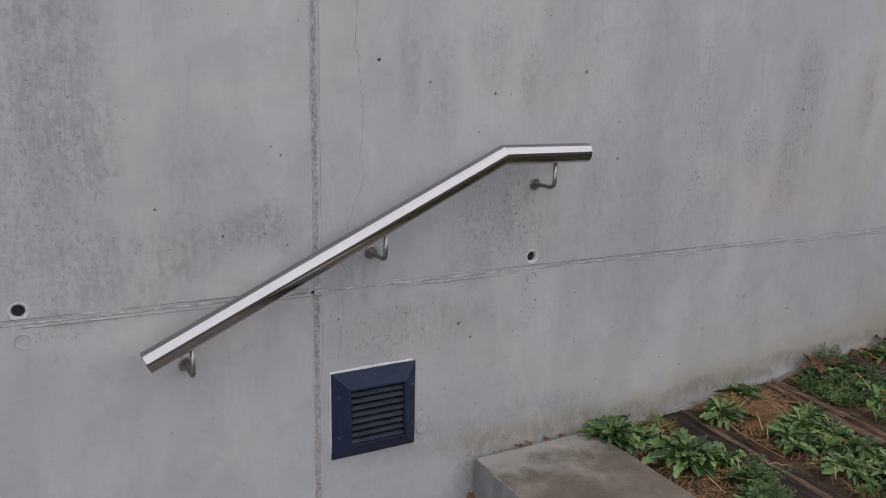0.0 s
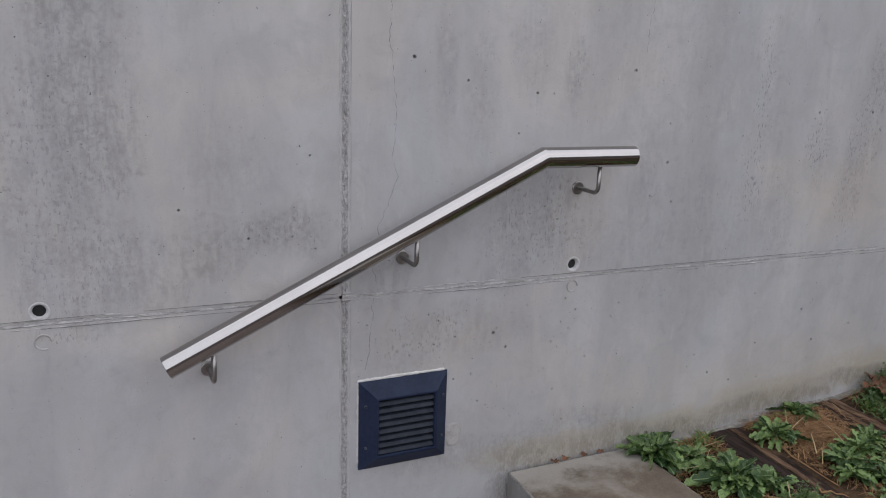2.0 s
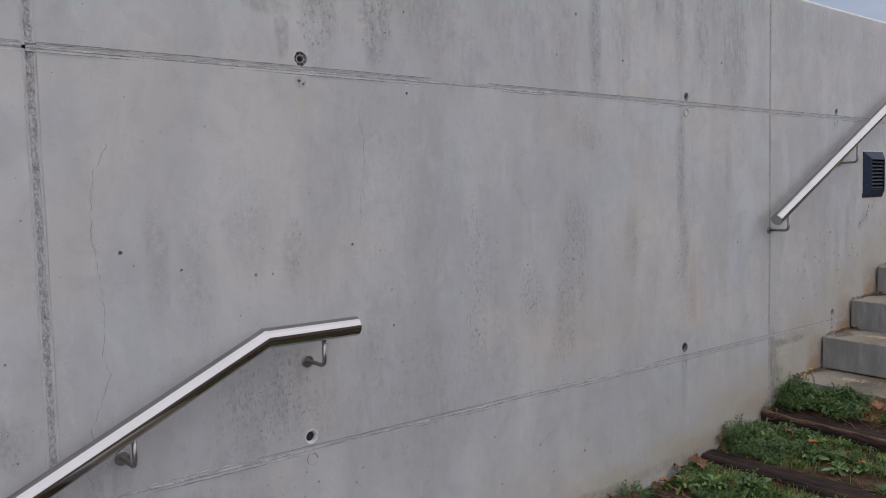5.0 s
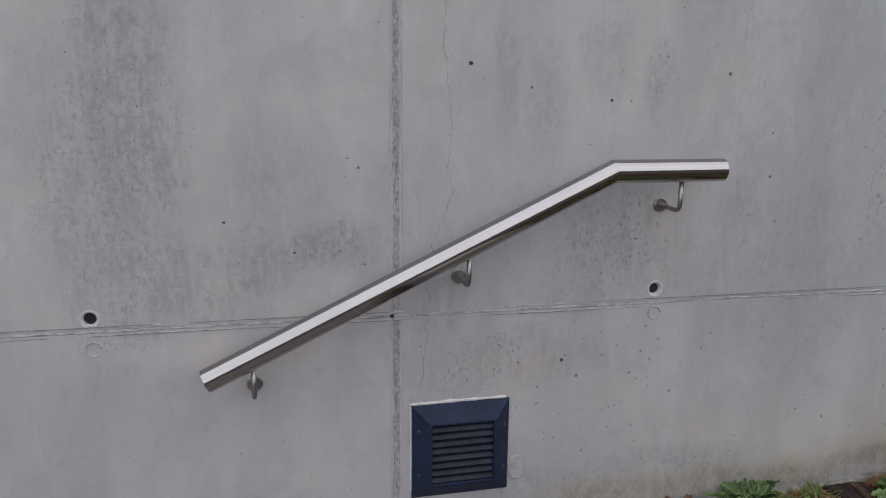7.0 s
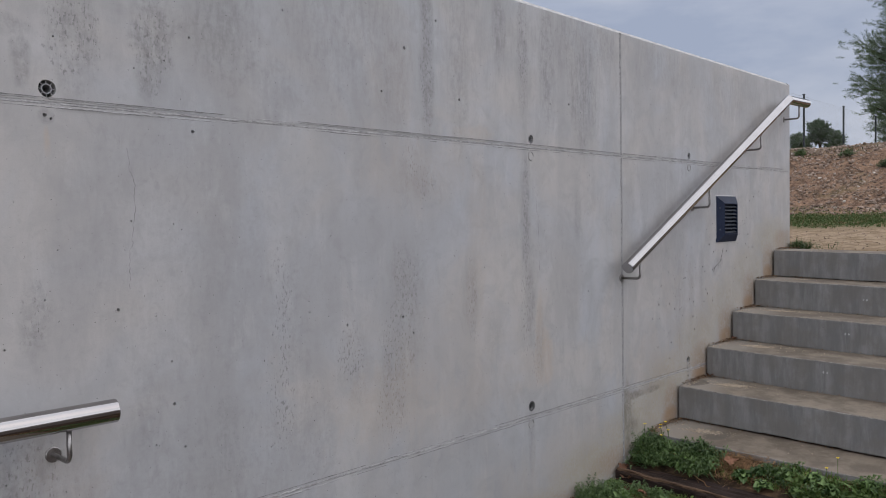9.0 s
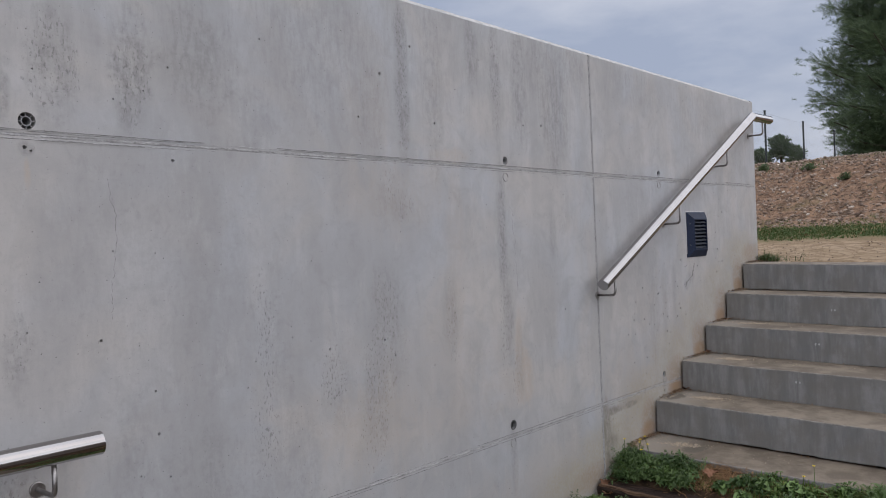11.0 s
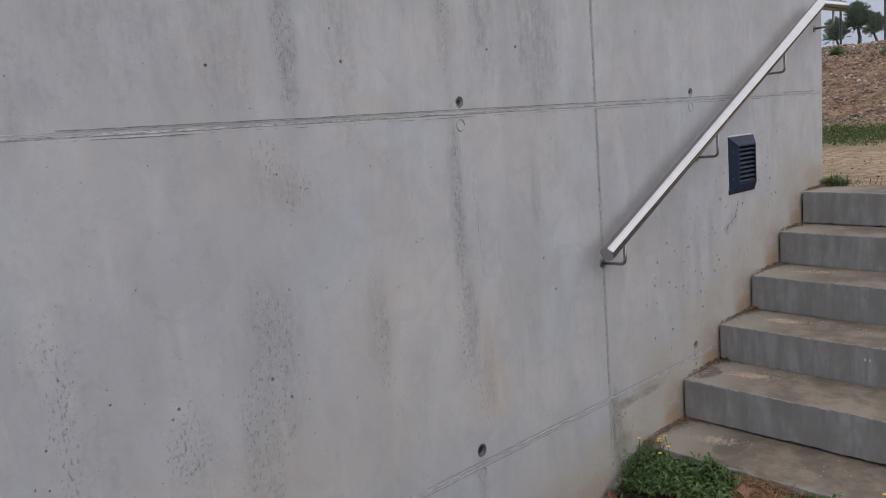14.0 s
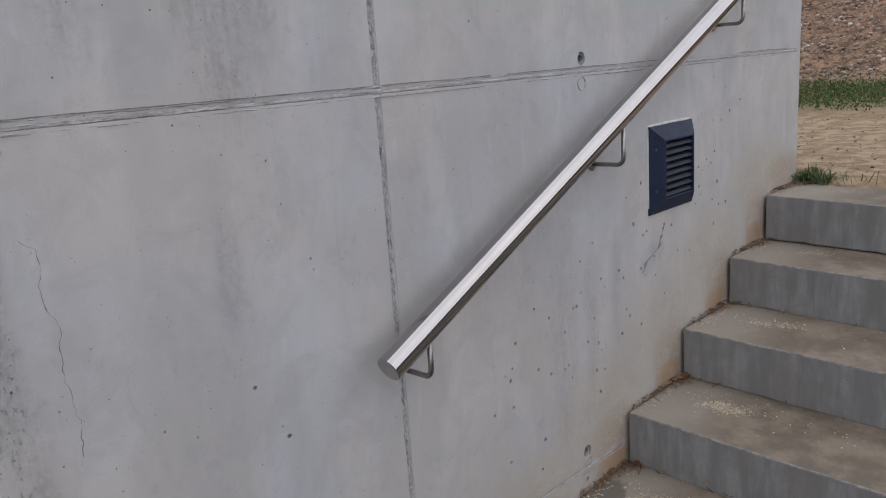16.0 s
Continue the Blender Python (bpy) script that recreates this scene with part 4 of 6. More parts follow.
for x, z, r in TIES:
    lower = z < 0.5 and x < 4.0
    bm = bmesh.new()
    n = 24
    c = Vector((x, 0, z))
    U, V = Vector((1, 0, 0)), Vector((0, 0, 1))
    hole_r = 0.0145 if lower and r > 0.0225 else 0.6 * r if lower else 0.010
    big = r > 0.0225
    dep = Vector((0, 1, 0))
    if lower:
        loops = [ring(bm, c + dep * d, U, V, q, n) for d, q in ((0.0015, r * 0.985), (-0.0008, r * 0.93), (-0.0005, hole_r * 1.3), (0.005, hole_r), (0.018, hole_r * 0.95))]
        for a, b in zip(loops, loops[1:]):
            bridge(bm, a, b)
        bmesh.ops.recalc_face_normals(bm, faces=bm.faces)
        bmesh.ops.reverse_faces(bm, faces=bm.faces)
        part("tie_collar", bm, COLLAR if big else COLLAR_DARK, wall, "collar of a formwork tie hole", True)
    else:
        # spoked ring: a dark recess, a hub tube and eight webs
        a, b2 = ring(bm, c + dep * 0.004, U, V, 0.0125, n), ring(bm, c + dep * 0.004, U, V, 0.0098, n)
        a2, b3 = ring(bm, c + dep * 0.044, U, V, 0.0125, n), ring(bm, c + dep * 0.044, U, V, 0.0098, n)
        bridge(bm, a, b2), bridge(bm, a, a2), bridge(bm, b2, b3)
        for k in range(8):
            ang = k * math.pi / 4
            u = Vector((math.cos(ang), 0, math.sin(ang)))
            s = Vector((-math.sin(ang), 0, math.cos(ang))) * 0.0012
            q = [c + u * 0.012 + s + dep * 0.006, c + u * 0.95 * r + s + dep * 0.006, c + u * 0.95 * r - s + dep * 0.006, c + u * 0.012 - s + dep * 0.006]
            bm.faces.new([bm.verts.new(p) for p in q])
        part("tie_collar", bm, COLLAR_MID, wall, "grey spoked collar of a tie hole")
    # a near-black disc stands in for the shade deep in the hole
    bm = bmesh.new()
    lp = ring(bm, c + dep * (0.012 if lower else 0.045), U, V, hole_r * 0.99 if lower else r * 0.96, n)
    bm.faces.new(lp)
    part("hole_shade", bm, HOLE_DARK, wall)

for x, z in PLUGS:
    bm = bmesh.new()
    c = Vector((x, 0, z))
    rnd = random.Random(int(x * 100))
    n = 28
    loops = []
    for d, q in ((0.001, 0.0195), (-0.0026, 0.0178), (-0.0022, 0.0156), (0.0012, 0.0140)):
        loops.append([bm.verts.new((x + q * math.cos(a) * (1 + 0.05 * rnd.random()), d, z + q * math.sin(a) * (1 + 0.05 * rnd.random()))) for a in (2 * math.pi * i / n for i in range(n))])
    for a, b in zip(loops, loops[1:]):
        for i in range(n - rnd.randint(0, 7)):
            bm.faces.new((a[i], a[(i + 1) % n], b[(i + 1) % n], b[i]))
    bmesh.ops.recalc_face_normals(bm, faces=bm.faces)
    part("plug_mark", bm, PLUG, wall, "filled round tie mark")


def crack(points, width, seed):
    """A hairline crack as a thin wandering ribbon with broken edges."""
    bm = bmesh.new()
    rnd = random.Random(seed)
    prev = None
    fine = []
    for (ax, az), (bx, bz) in zip(points, points[1:]):
        n = max(2, int(math.hypot(bx - ax, bz - az) / 0.009))
        for i in range(n):
            k = i / n
            fine.append((ax + (bx - ax) * k + rnd.uniform(-0.003, 0.003) + 0.008 * noise.noise(Vector((seed * 5.0, az * 14 + k, ax * 3))), az + (bz - az) * k))
    for x, z in fine:
        w = width * rnd.uniform(0.1, 0.85)
        pair = (bm.verts.new((x - w, -0.0006, z)), bm.verts.new((x + w, -0.0006, z)))
        if prev:
            bm.faces.new((prev[0], prev[1], pair[1], pair[0]))
        prev = pair
    bmesh.ops.recalc_face_normals(bm, faces=bm.faces)
    return part("crack", bm, CRACK, wall, "hairline crack")


crack([(0.853, 0.91), (0.823, 0.85), (0.806, 0.77), (0.811, 0.65), (0.823, 0.50), (0.815, 0.386), (0.829, 0.341), (0.801, 0.266), (0.777, 0.214), (0.766, 0.10), (0.775, 0.05)], 0.0011, 1)
crack([(0.766, 0.02), (0.760, -0.06), (0.749, -0.19)], 0.001, 2)
crack([(1.589, 1.03), (1.596, 0.955), (1.602, 0.89), (1.585, 0.77), (1.586, 0.66)], 0.0009, 3)
crack([(3.312, 0.97), (3.335, 0.953), (3.332, 0.89), (3.346, 0.816), (3.341, 0.764), (3.351, 0.677), (3.345, 0.594)], 0.0011, 4)
crack([(5.165, 0.64), (5.123, 0.568), (5.054, 0.538), (5.02, 0.50)], 0.0115, 5)

# mortar cove where the wall meets the soil
bm = bmesh.new()
prev = None
for i in range(130):
    x = 1.66 + i * 0.02
    if x > 4.2:
        break
    z = ground_z(x, -0.02)
    h = 0.010 + 0.013 * lumps(x, 0, 4) + 0.004 * lumps(x, 0, 23)
    w = 0.014 + 0.010 * lumps(x, 1, 6)
    rowv = [bm.verts.new(p) for p in ((x, 0.004, z + h + 0.004), (x, -0.006, z + h), (x, -w, z + 0.006), (x, -w - 0.012, z - 0.03))]
    if prev:
        for k in range(3):
            bm.faces.new((prev[k], rowv[k], rowv[k + 1], prev[k + 1]))
    prev = rowv
bmesh.ops.recalc_face_normals(bm, faces=bm.faces)
part("mortar_cove", bm, COVE, wall, "pale mortar cove at the foot of the wall", True)


# ---- concrete steps ----
SKEW_X, FALL = 0.021, 0.020


def concrete_step(x0, x1, z1, height, y0=-3.1, y1=-0.012, label="", top=None, skew=True):
    bm = bmesh.new()
    box(bm, x0, x1, y0, y1, z1 - height, z1, 0.005, 2)
    # let the long edges waver a little
    bmesh.ops.subdivide_edges(bm, edges=[e for e in bm.edges if abs(e.verts[0].co.y - e.verts[1].co.y) > 0.5], cuts=150)
    for v in bm.verts:
        n = noise.noise(Vector((v.co.x * 3, v.co.y * 7, v.co.z * 3 + x0)))
        n2 = noise.noise(Vector((v.co.x * 3, v.co.y * 40, v.co.z * 30 + x0)))
        edge = v.co.x < x0 + 0.02 and v.co.z > z1 - 0.02
        v.co += Vector((0.0012 * n + (0.0009 * n2 if edge else 0), 0, 0.0010 * n + (0.0006 * n2 if edge else 0)))
        if v.co.x < x0 + 0.02 and v.co.z < z1 - height + 0.02:
            # the lower edge is broken away here and there
            v.co.z += 0.004 + 0.007 * max(0.0, noise.noise(Vector((v.co.y * 9, x0, 3.0))) + 0.6 * n2)
    if skew:
        for v in bm.verts:
            v.co += Vector((SKEW_X, 0, FALL)) * v.co.y
    bm.normal_update()
    base = Vector((x0, y1, z1 - height))
    ob = holder("concrete_step", pose(*base))
    for v in bm.verts:
        v.co -= base
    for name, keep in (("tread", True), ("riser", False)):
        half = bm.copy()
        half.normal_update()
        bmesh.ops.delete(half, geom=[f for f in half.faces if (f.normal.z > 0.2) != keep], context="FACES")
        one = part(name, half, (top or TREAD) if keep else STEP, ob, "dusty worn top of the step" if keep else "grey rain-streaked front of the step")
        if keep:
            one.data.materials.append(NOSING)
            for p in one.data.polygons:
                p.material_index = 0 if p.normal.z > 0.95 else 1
    bm.free()
    return tagged(ob, label or "grey precast concrete step with a dusty brown tread", "step", group="concrete stairs")


# pale scuffs on the risers: y, z
SCUFFS = {3: [(-0.643, 0.181)], 2: [(-0.641, 0.025)], 4: [(-0.640, 0.336)]}
NOSE = [(4.226, -0.248), (4.567, -0.071), (4.914, 0.094), (5.262, 0.262), (5.607, 0.429), (5.916, 0.602)]
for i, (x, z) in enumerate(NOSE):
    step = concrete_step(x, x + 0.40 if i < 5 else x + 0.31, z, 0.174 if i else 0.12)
    for k, (sy, sz) in enumerate(SCUFFS.get(i, ())):
        bm = bmesh.new()
        for j in range(2):
            cy = sy - 0.018 * j
            rnd = random.Random(i * 10 + k * 3 + j)
            bm.faces.new([bm.verts.new(Vector((x - 0.0045 + SKEW_X * cy, cy + 0.005 * math.cos(a) * rnd.uniform(0.5, 1.1), sz + 0.008 * math.sin(a) * rnd.uniform(0.5, 1.1))) - step.location) for a in (j2 * math.pi / 5 for j2 in range(10))])
        part("scuff", bm, CHALK, step, "small pale scuff marks")
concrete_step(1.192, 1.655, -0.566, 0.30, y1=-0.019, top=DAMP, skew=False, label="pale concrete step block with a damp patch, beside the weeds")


# ---- timber sleepers set into the slope ----
def sleeper(xa, xb, xc, xd, z, seed, label, strips=()):
    """Near the wall it spans xa..xb, at its far end xc..xd."""
    bm = bmesh.new()
    n, y0, y1 = 70, -0.016, -2.9
    rings = []
    for i in range(n + 1):
        k = i / n
        y = y0 + (y1 - y0) * k
        a, b = xa + (xc - xa) * k, xb + (xd - xb) * k
        sec = [(a, z - 0.14), (a - 0.002, z - 0.012), (a + 0.003, z - 0.004), (a + 0.010, z)]
        m = 9
        sec += [(a + 0.010 + (b - a - 0.020) * j / m, z + 0.001) for j in range(1, m)]
        sec += [(b - 0.010, z), (b - 0.003, z - 0.004), (b + 0.002, z - 0.012), (b, z - 0.14)]
        row = []
        for j, (x, zz) in enumerate(sec):
            g = noise.noise(Vector((j * 1.7 + seed, y * 1.3, seed))) * 0.005 + noise.noise(Vector((j * 3.1, y * 6, seed + 5))) * 0.003
            groove = -0.008 * max(0.0, noise.noise(Vector((j * 2.3 + seed * 3, y * 0.8, 1.5))) - 0.25)
            if j < 4 or j > len(sec) - 5:
                g *= 0.4
            row.append(bm.verts.new((x + g * 0.6, y, zz + g + groove)))
        rings.append(row)
    for r0, r1 in zip(rings, rings[1:]):
        for j in range(len(r0) - 1):
            bm.faces.new((r0[j], r0[j + 1], r1[j + 1], r1[j]))
    bm.faces.new(rings[0])
    bm.faces.new(rings[-1][::-1])
    bmesh.ops.recalc_face_normals(bm, faces=bm.faces)
    ob = new("timber_sleeper", mesh_of("timber_sleeper", bm, TIMBER))
    for k0, k1, y_far in strips:
        bm = bmesh.new()
        prev = None
        for i in range(91):
            y = -0.02 + (y_far + 0.02) * i / 90
            k = (y - y0) / (y1 - y0)
            a, b = xa + (xc - xa) * k, xb + (xd - xb) * k
            w0 = a + (b - a) * k0 + 0.007 * noise.noise(Vector((y * 7, seed, 1.0))) + 0.003 * noise.noise(Vector((y * 37, seed, 2.0)))
            w1 = a + (b - a) * k1 + 0.008 * noise.noise(Vector((y * 6, seed, 5.0))) + 0.003 * noise.noise(Vector((y * 41, seed, 6.0)))
            top = z + 0.0055 + 0.003 * noise.noise(Vector((y * 8, seed, 9.0)))
            row = [bm.verts.new(p) for p in ((w0, y, z - 0.012), (w0 + 0.002, y, top - 0.001), (w0 * 0.6 + w1 * 0.4, y, top + 0.001 + 0.002 * noise.noise(Vector((y * 20, seed, 3.0)))), (w1 - 0.002, y, top - 0.002), (w1, y, z - 0.012))]
            if prev:
                for j in range(4):
                    bm.faces.new((prev[j], prev[j + 1], row[j + 1], row[j]))
            prev = row
        bmesh.ops.recalc_face_normals(bm, faces=bm.faces)
        part("split_strip", bm, PALE_WOOD, ob, "paler brown split strip")
    return tagged(ob, label, "sleeper", group="timber sleepers in the slope")


sleeper(1.972, 2.118, 1.69, 1.93, -0.580, 1, "dark weathered timber sleeper with a lighter split edge, sunk in soil", [(0.58, 0.76, -2.2)])
sleeper(2.450, 2.594, 2.00, 2.36, -0.549, 2, "dark weathered timber sleeper with pale worn patches, sunk in soil", [(0.30, 0.52, -0.55), (0.58, 0.86, -0.36), (0.66, 0.80, -1.8)])
sleeper(2.905, 3.020, 2.82, 3.05, -0.510, 3, "dark brown timber sleeper half covered by weeds")
sleeper(3.385, 3.500, 3.20, 3.46, -0.452, 4, "dark brown timber sleeper half covered by weeds")
sleeper(3.912, 4.050, 3.60, 3.90, -0.360, 5, "dark brown timber sleeper standing proud of the soil", [(0.02, 0.18, -2.0)])


# ---- handrails ----
def tube_run(pts, r, n=40):
    """A mitred round tube; each straight keeps its own crisp joint."""
    pts = [Vector(p) for p in pts]
    bm = bmesh.new()
    for i, (a, b) in enumerate(zip(pts, pts[1:])):
        d = (b - a).normalized()
        u = Vector((0, 1, 0))
        v = d.cross(u)
        loops = []
        for p, other in ((a, pts[i - 1] if i else None), (b, pts[i + 2] if i + 2 < len(pts) else None)):
            nrm = d
            if other is not None:
                e = (p - other).normalized() if p is a else (other - p).normalized()
                nrm = (d + e).normalized()
            loop = []
            for k in range(n):
                ang = 2 * math.pi * k / n
                q = u * (r * math.cos(ang)) + v * (r * math.sin(ang))
                q = q - d * (q.dot(nrm) / d.dot(nrm))
                loop.append(bm.verts.new(p + q))
            loops.append(loop)
        bridge(bm, loops[0], loops[1])
    bmesh.ops.recalc_face_normals(bm, faces=bm.faces)
    return bm


def end_cap(centre, d, r):
    bm = bmesh.new()
    d = Vector(d).normalized()
    c = Vector(centre)
    u = Vector((0, 1, 0))
    v = d.cross(u)
    loops = [ring(bm, c + d * h, u, v, q, 40) for h, q in ((-0.004, r * 0.995), (0.0012, r * 0.995), (0.0025, r * 0.95), (0.003, r * 0.6))]
    for a, b in zip(loops, loops[1:]):
        bridge(bm, a, b)
    bm.faces.new(loops[-1])
    bmesh.ops.recalc_face_normals(bm, faces=bm.faces)
    return bm


RAIL_R, RAIL_Y = 0.0282, -0.100


def handrail(pts, brackets, label):
    rail = holder("handrail", pose(pts[0][0], RAIL_Y, pts[0][1]))
    at = [Vector((x, RAIL_Y, z)) for x, z in pts]
    o = Vector((pts[0][0], RAIL_Y, pts[0][1]))
    local = [p - o for p in at]
    part("tube", tube_run(local, RAIL_R), STEEL, rail, smooth=True)
    part("end_cap", end_cap(local[0], local[0] - local[1], RAIL_R), STEEL, rail, "flat steel end cap")
    part("end_cap", end_cap(local[-1], local[-1] - local[-2], RAIL_R), STEEL, rail, "flat steel end cap")
    for x, z in brackets:
        for a, b in zip(at, at[1:]):
            if a.x - 0.001 <= x <= b.x:
                zr = a.z + (b.z - a.z) * (x - a.x) / (b.x - a.x)
        bm = bmesh.new()
        c = Vector((x, 0, z)) - o
        dep = Vector((0, -1, 0))
        U, V = Vector((1, 0, 0)), Vector((0, 0, 1))
        loops = [ring(bm, c + dep * h, U, V, q, 28) for h, q in ((0.0, 0.0185), (0.004, 0.0185), (0.0055, 0.0165), (0.006, 0.0))]
        for a, b in zip(loops[:3], loops[1:3]):
            bridge(bm, a, b)
        bm.faces.new(loops[2])
        bmesh.ops.delete(bm, geom=loops[3], context="VERTS")
        bmesh.ops.recalc_face_normals(bm, faces=bm.faces)
        base = part("bracket", bm, ROD, rail, "round wall plate with a bent steel rod")
        bm = bmesh.new()
        out = -RAIL_Y
        pts_r = [c + dep * 0.004, c + dep * (out - 0.02)]
        for k in range(1, 7):
            ang = k / 6 * math.pi / 2
            pts_r.append(c + dep * (out - 0.02 + 0.02 * math.sin(ang)) + V * (0.02 - 0.02 * math.cos(ang)))
        pts_r.append(c + dep * out + V * (zr - z - RAIL_R * 0.9))
        sweep(bm, pts_r, 0.0060, 12)
        part("rod", bm, ROD, base, smooth=True)
    return tagged(rail, label, "handrail", group="wall handrails")


handrail([(0.238, -0.063), (1.201, 0.392), (1.488, 0.390)], [(0.342, -0.118), (0.846, 0.125), (1.380, 0.289)],
         "polished stainless steel handrail with a level upper end")
handrail([(3.898, 0.599), (5.943, 1.575), (6.280, 1.582)], [(4.012, 0.542), (4.768, 0.880), (5.487, 1.232), (6.140, 1.472)],
         "long stainless steel handrail rising beside the concrete steps")


# ---- louvred vents ----
def louvre_vent(x0, z0, size, label, patched=False):
    vent = holder("wall_vent", pose(x0, 0, z0))
    h, brd = 0.036, 0.043
    # outline rings: back edge, front of lip, raised inner frame, throat, back of throat
    bm = bmesh.new()
    loops = []
    for y, m in ((0.004, 0.0), (-0.005, 0.0), (-0.007, 0.002), (-h + 0.002, brd - 0.004), (-h, brd), (-h, brd + 0.004), (-h + 0.003, brd + 0.0055), (-0.002, brd + 0.0055)):
        loops.append([bm.verts.new((x, y, z)) for x, z in ((m, m), (size - m, m), (size - m, size - m), (m, size - m))])
    for a, b in zip(loops, loops[1:]):
        bridge(bm, a, b)
    bm.faces.new(loops[-1])
    bmesh.ops.recalc_face_normals(bm, faces=bm.faces)
    if sum(f.normal.y * f.calc_area() for f in bm.faces) > 0:
        bmesh.ops.reverse_faces(bm, faces=bm.faces)
    part("frame", bm, VENT, vent)
    n = 8
    inner0, inner1 = brd + 0.006, size - brd - 0.006
    pitch = (inner1 - inner0) / n
    for k in range(n):
        zc = inner0 + (k + 0.45) * pitch
        bm = bmesh.new()
        prof = [(-h + 0.005, -0.0075), (-h + 0.003, -0.0055), (-h + 0.010, 0.0025), (-h + 0.020, 0.0060), (-h + 0.021, 0.0040), (-h + 0.012, -0.0005)]
        ends = [[bm.verts.new((x, y, zc + z)) for y, z in prof] for x in (inner0, inner1)]
        bridge(bm, ends[0], ends[1])
        bm.faces.new(ends[0])
        bm.faces.new(ends[1][::-1])
        bmesh.ops.recalc_face_normals(bm, faces=bm.faces)
        part("slat", bm, SLAT, vent)
    for x, f in ((0.017, 0.27), (0.017, 0.74), (size - 0.017, 0.27), (size - 0.017, 0.74)):
        bm = bmesh.new()
        c = Vector((x, -0.019, f * size))
        loops = [ring(bm, c + Vector((0, d, 0)), Vector((1, 0, 0)), Vector((0, 0, 1)), q, 14) for d, q in ((0.006, 0.0045), (-0.0005, 0.0045), (-0.0016, 0.0035))]
        bridge(bm, loops[0], loops[1]), bridge(bm, loops[1], loops[2])
        bm.faces.new(loops[2])
        bmesh.ops.recalc_face_normals(bm, faces=bm.faces)
        part("screw", bm, SCREW, vent, "small metal screw head")
    bm = bmesh.new()
    rnd = random.Random(int(x0 * 50))
    prev = None
    path = [(-0.001, size * 0.08), (-0.0015, size * 0.55), (-0.003, size + 0.002), (size * 0.5, size + 0.004), (size + 0.001, size + 0.003)]
    fine = []
    for (ax, az), (bx, bz) in zip(path, path[1:]):
        for i in range(14):
            fine.append((ax + (bx - ax) * i / 14, az + (bz - az) * i / 14, bx == ax or abs(bx - ax) < 0.01))
    for x, z, upright in fine:
        w = rnd.uniform(0.0015, 0.0032) if upright else rnd.uniform(0.002, 0.0050)
        dx, dz = (-w, 0) if upright else (0, w)
        pr = [bm.verts.new(p) for p in ((x - dx, -0.0035, z - dz), (x + dx * 0.3, -0.004, z + dz * 0.3), (x + dx, 0.001, z + dz))]
        if prev:
            for k in range(2):
                bm.faces.new((prev[k], prev[k + 1], pr[k + 1], pr[k]))
        prev = pr
    bmesh.ops.recalc_face_normals(bm, faces=bm.faces)
    part("sealant", bm, SEALANT, vent, "smeared white sealant bead")
    if patched:
        # mortar smoothed over the wall beside the lower corner
        bm = bmesh.new()
        n = 26
        rim = [bm.verts.new((size + 0.026 + 0.026 * math.cos(a) * (1 + 0.16 * math.sin(3 * a)), -0.0005, 0.055 + 0.044 * math.sin(a) * (1 + 0.14 * math.cos(2 * a)))) for a in (2 * math.pi * k / n for k in range(n))]
        top = [bm.verts.new((size + 0.026 + (v.co.x - size - 0.026) * 0.82, -0.0032, 0.055 + (v.co.z - 0.055) * 0.84)) for v in rim]
        bridge(bm, rim, top)
        bm.faces.new(top)
        bmesh.ops.recalc_face_normals(bm, faces=bm.faces)
        part("mortar_patch", bm, PLUG, vent, "pale mortar patch beside the frame")
    return tagged(vent, label, "vent", group="louvred wall vents")


louvre_vent(0.727, -0.472, 0.260, "dark navy louvred wall vent under the lower handrail", True)
louvre_vent(5.066, 0.680, 0.267, "dark navy louvred wall vent beside the concrete steps")


# ---- weeds, grass and litter between the sleepers ----
def leaf_mesh(name, length, width, lobes, droop, material, seed, seg=9):
    """A veined, folded blade: lobed edge, arched midrib, slightly wavy sides."""
    rnd = random.Random(seed)
    bm = bmesh.new()
    rows_l = []
    for i in range(seg + 1):
        k = i / seg
        w = width * (0.14 + 0.86 * math.sin(math.pi * min(1.0, k * 0.93) ** 1.55) ** 0.75)
        if lobes:
            w *= 0.50 + 0.50 * abs(math.cos(math.pi * lobes * k)) ** 0.7 + rnd.uniform(-0.05, 0.05)
        if i == seg:
            w = width * 0.22
        x = length * k
        z = length * (0.42 * k - droop * k * k) + 0.004 * math.sin(k * 9 + seed)
        fold = 0.62 * w
        wav = rnd.uniform(-0.34, 0.34) * w
        rows_l.append((bm.verts.new((x, -w, z + fold + wav)), bm.verts.new((x, 0, z)), bm.verts.new((x, w, z + fold - wav))))
    for a, b in zip(rows_l, rows_l[1:]):
        bm.faces.new((a[0], a[1], b[1], b[0]))
        bm.faces.new((a[1], a[2], b[2], b[1]))
    return mesh_of(name, bm, material, True)


LOBED = [leaf_mesh("leaf", 0.106, 0.0155, 5, 0.50, GREEN, 11, 20), leaf_mesh("leaf", 0.096, 0.0150, 6, 0.42, GREEN, 12, 24), leaf_mesh("leaf", 0.076, 0.0145, 4, 0.34, GREEN, 13, 16),
         leaf_mesh("leaf", 0.092, 0.0130, 7, 0.56, GREEN, 14, 28)]
ROUND = [leaf_mesh("leaf", 0.050, 0.017, 0, 0.45, GREEN, 21, 6), leaf_mesh("leaf", 0.042, 0.015, 0, 0.30, GREEN, 22, 6)]


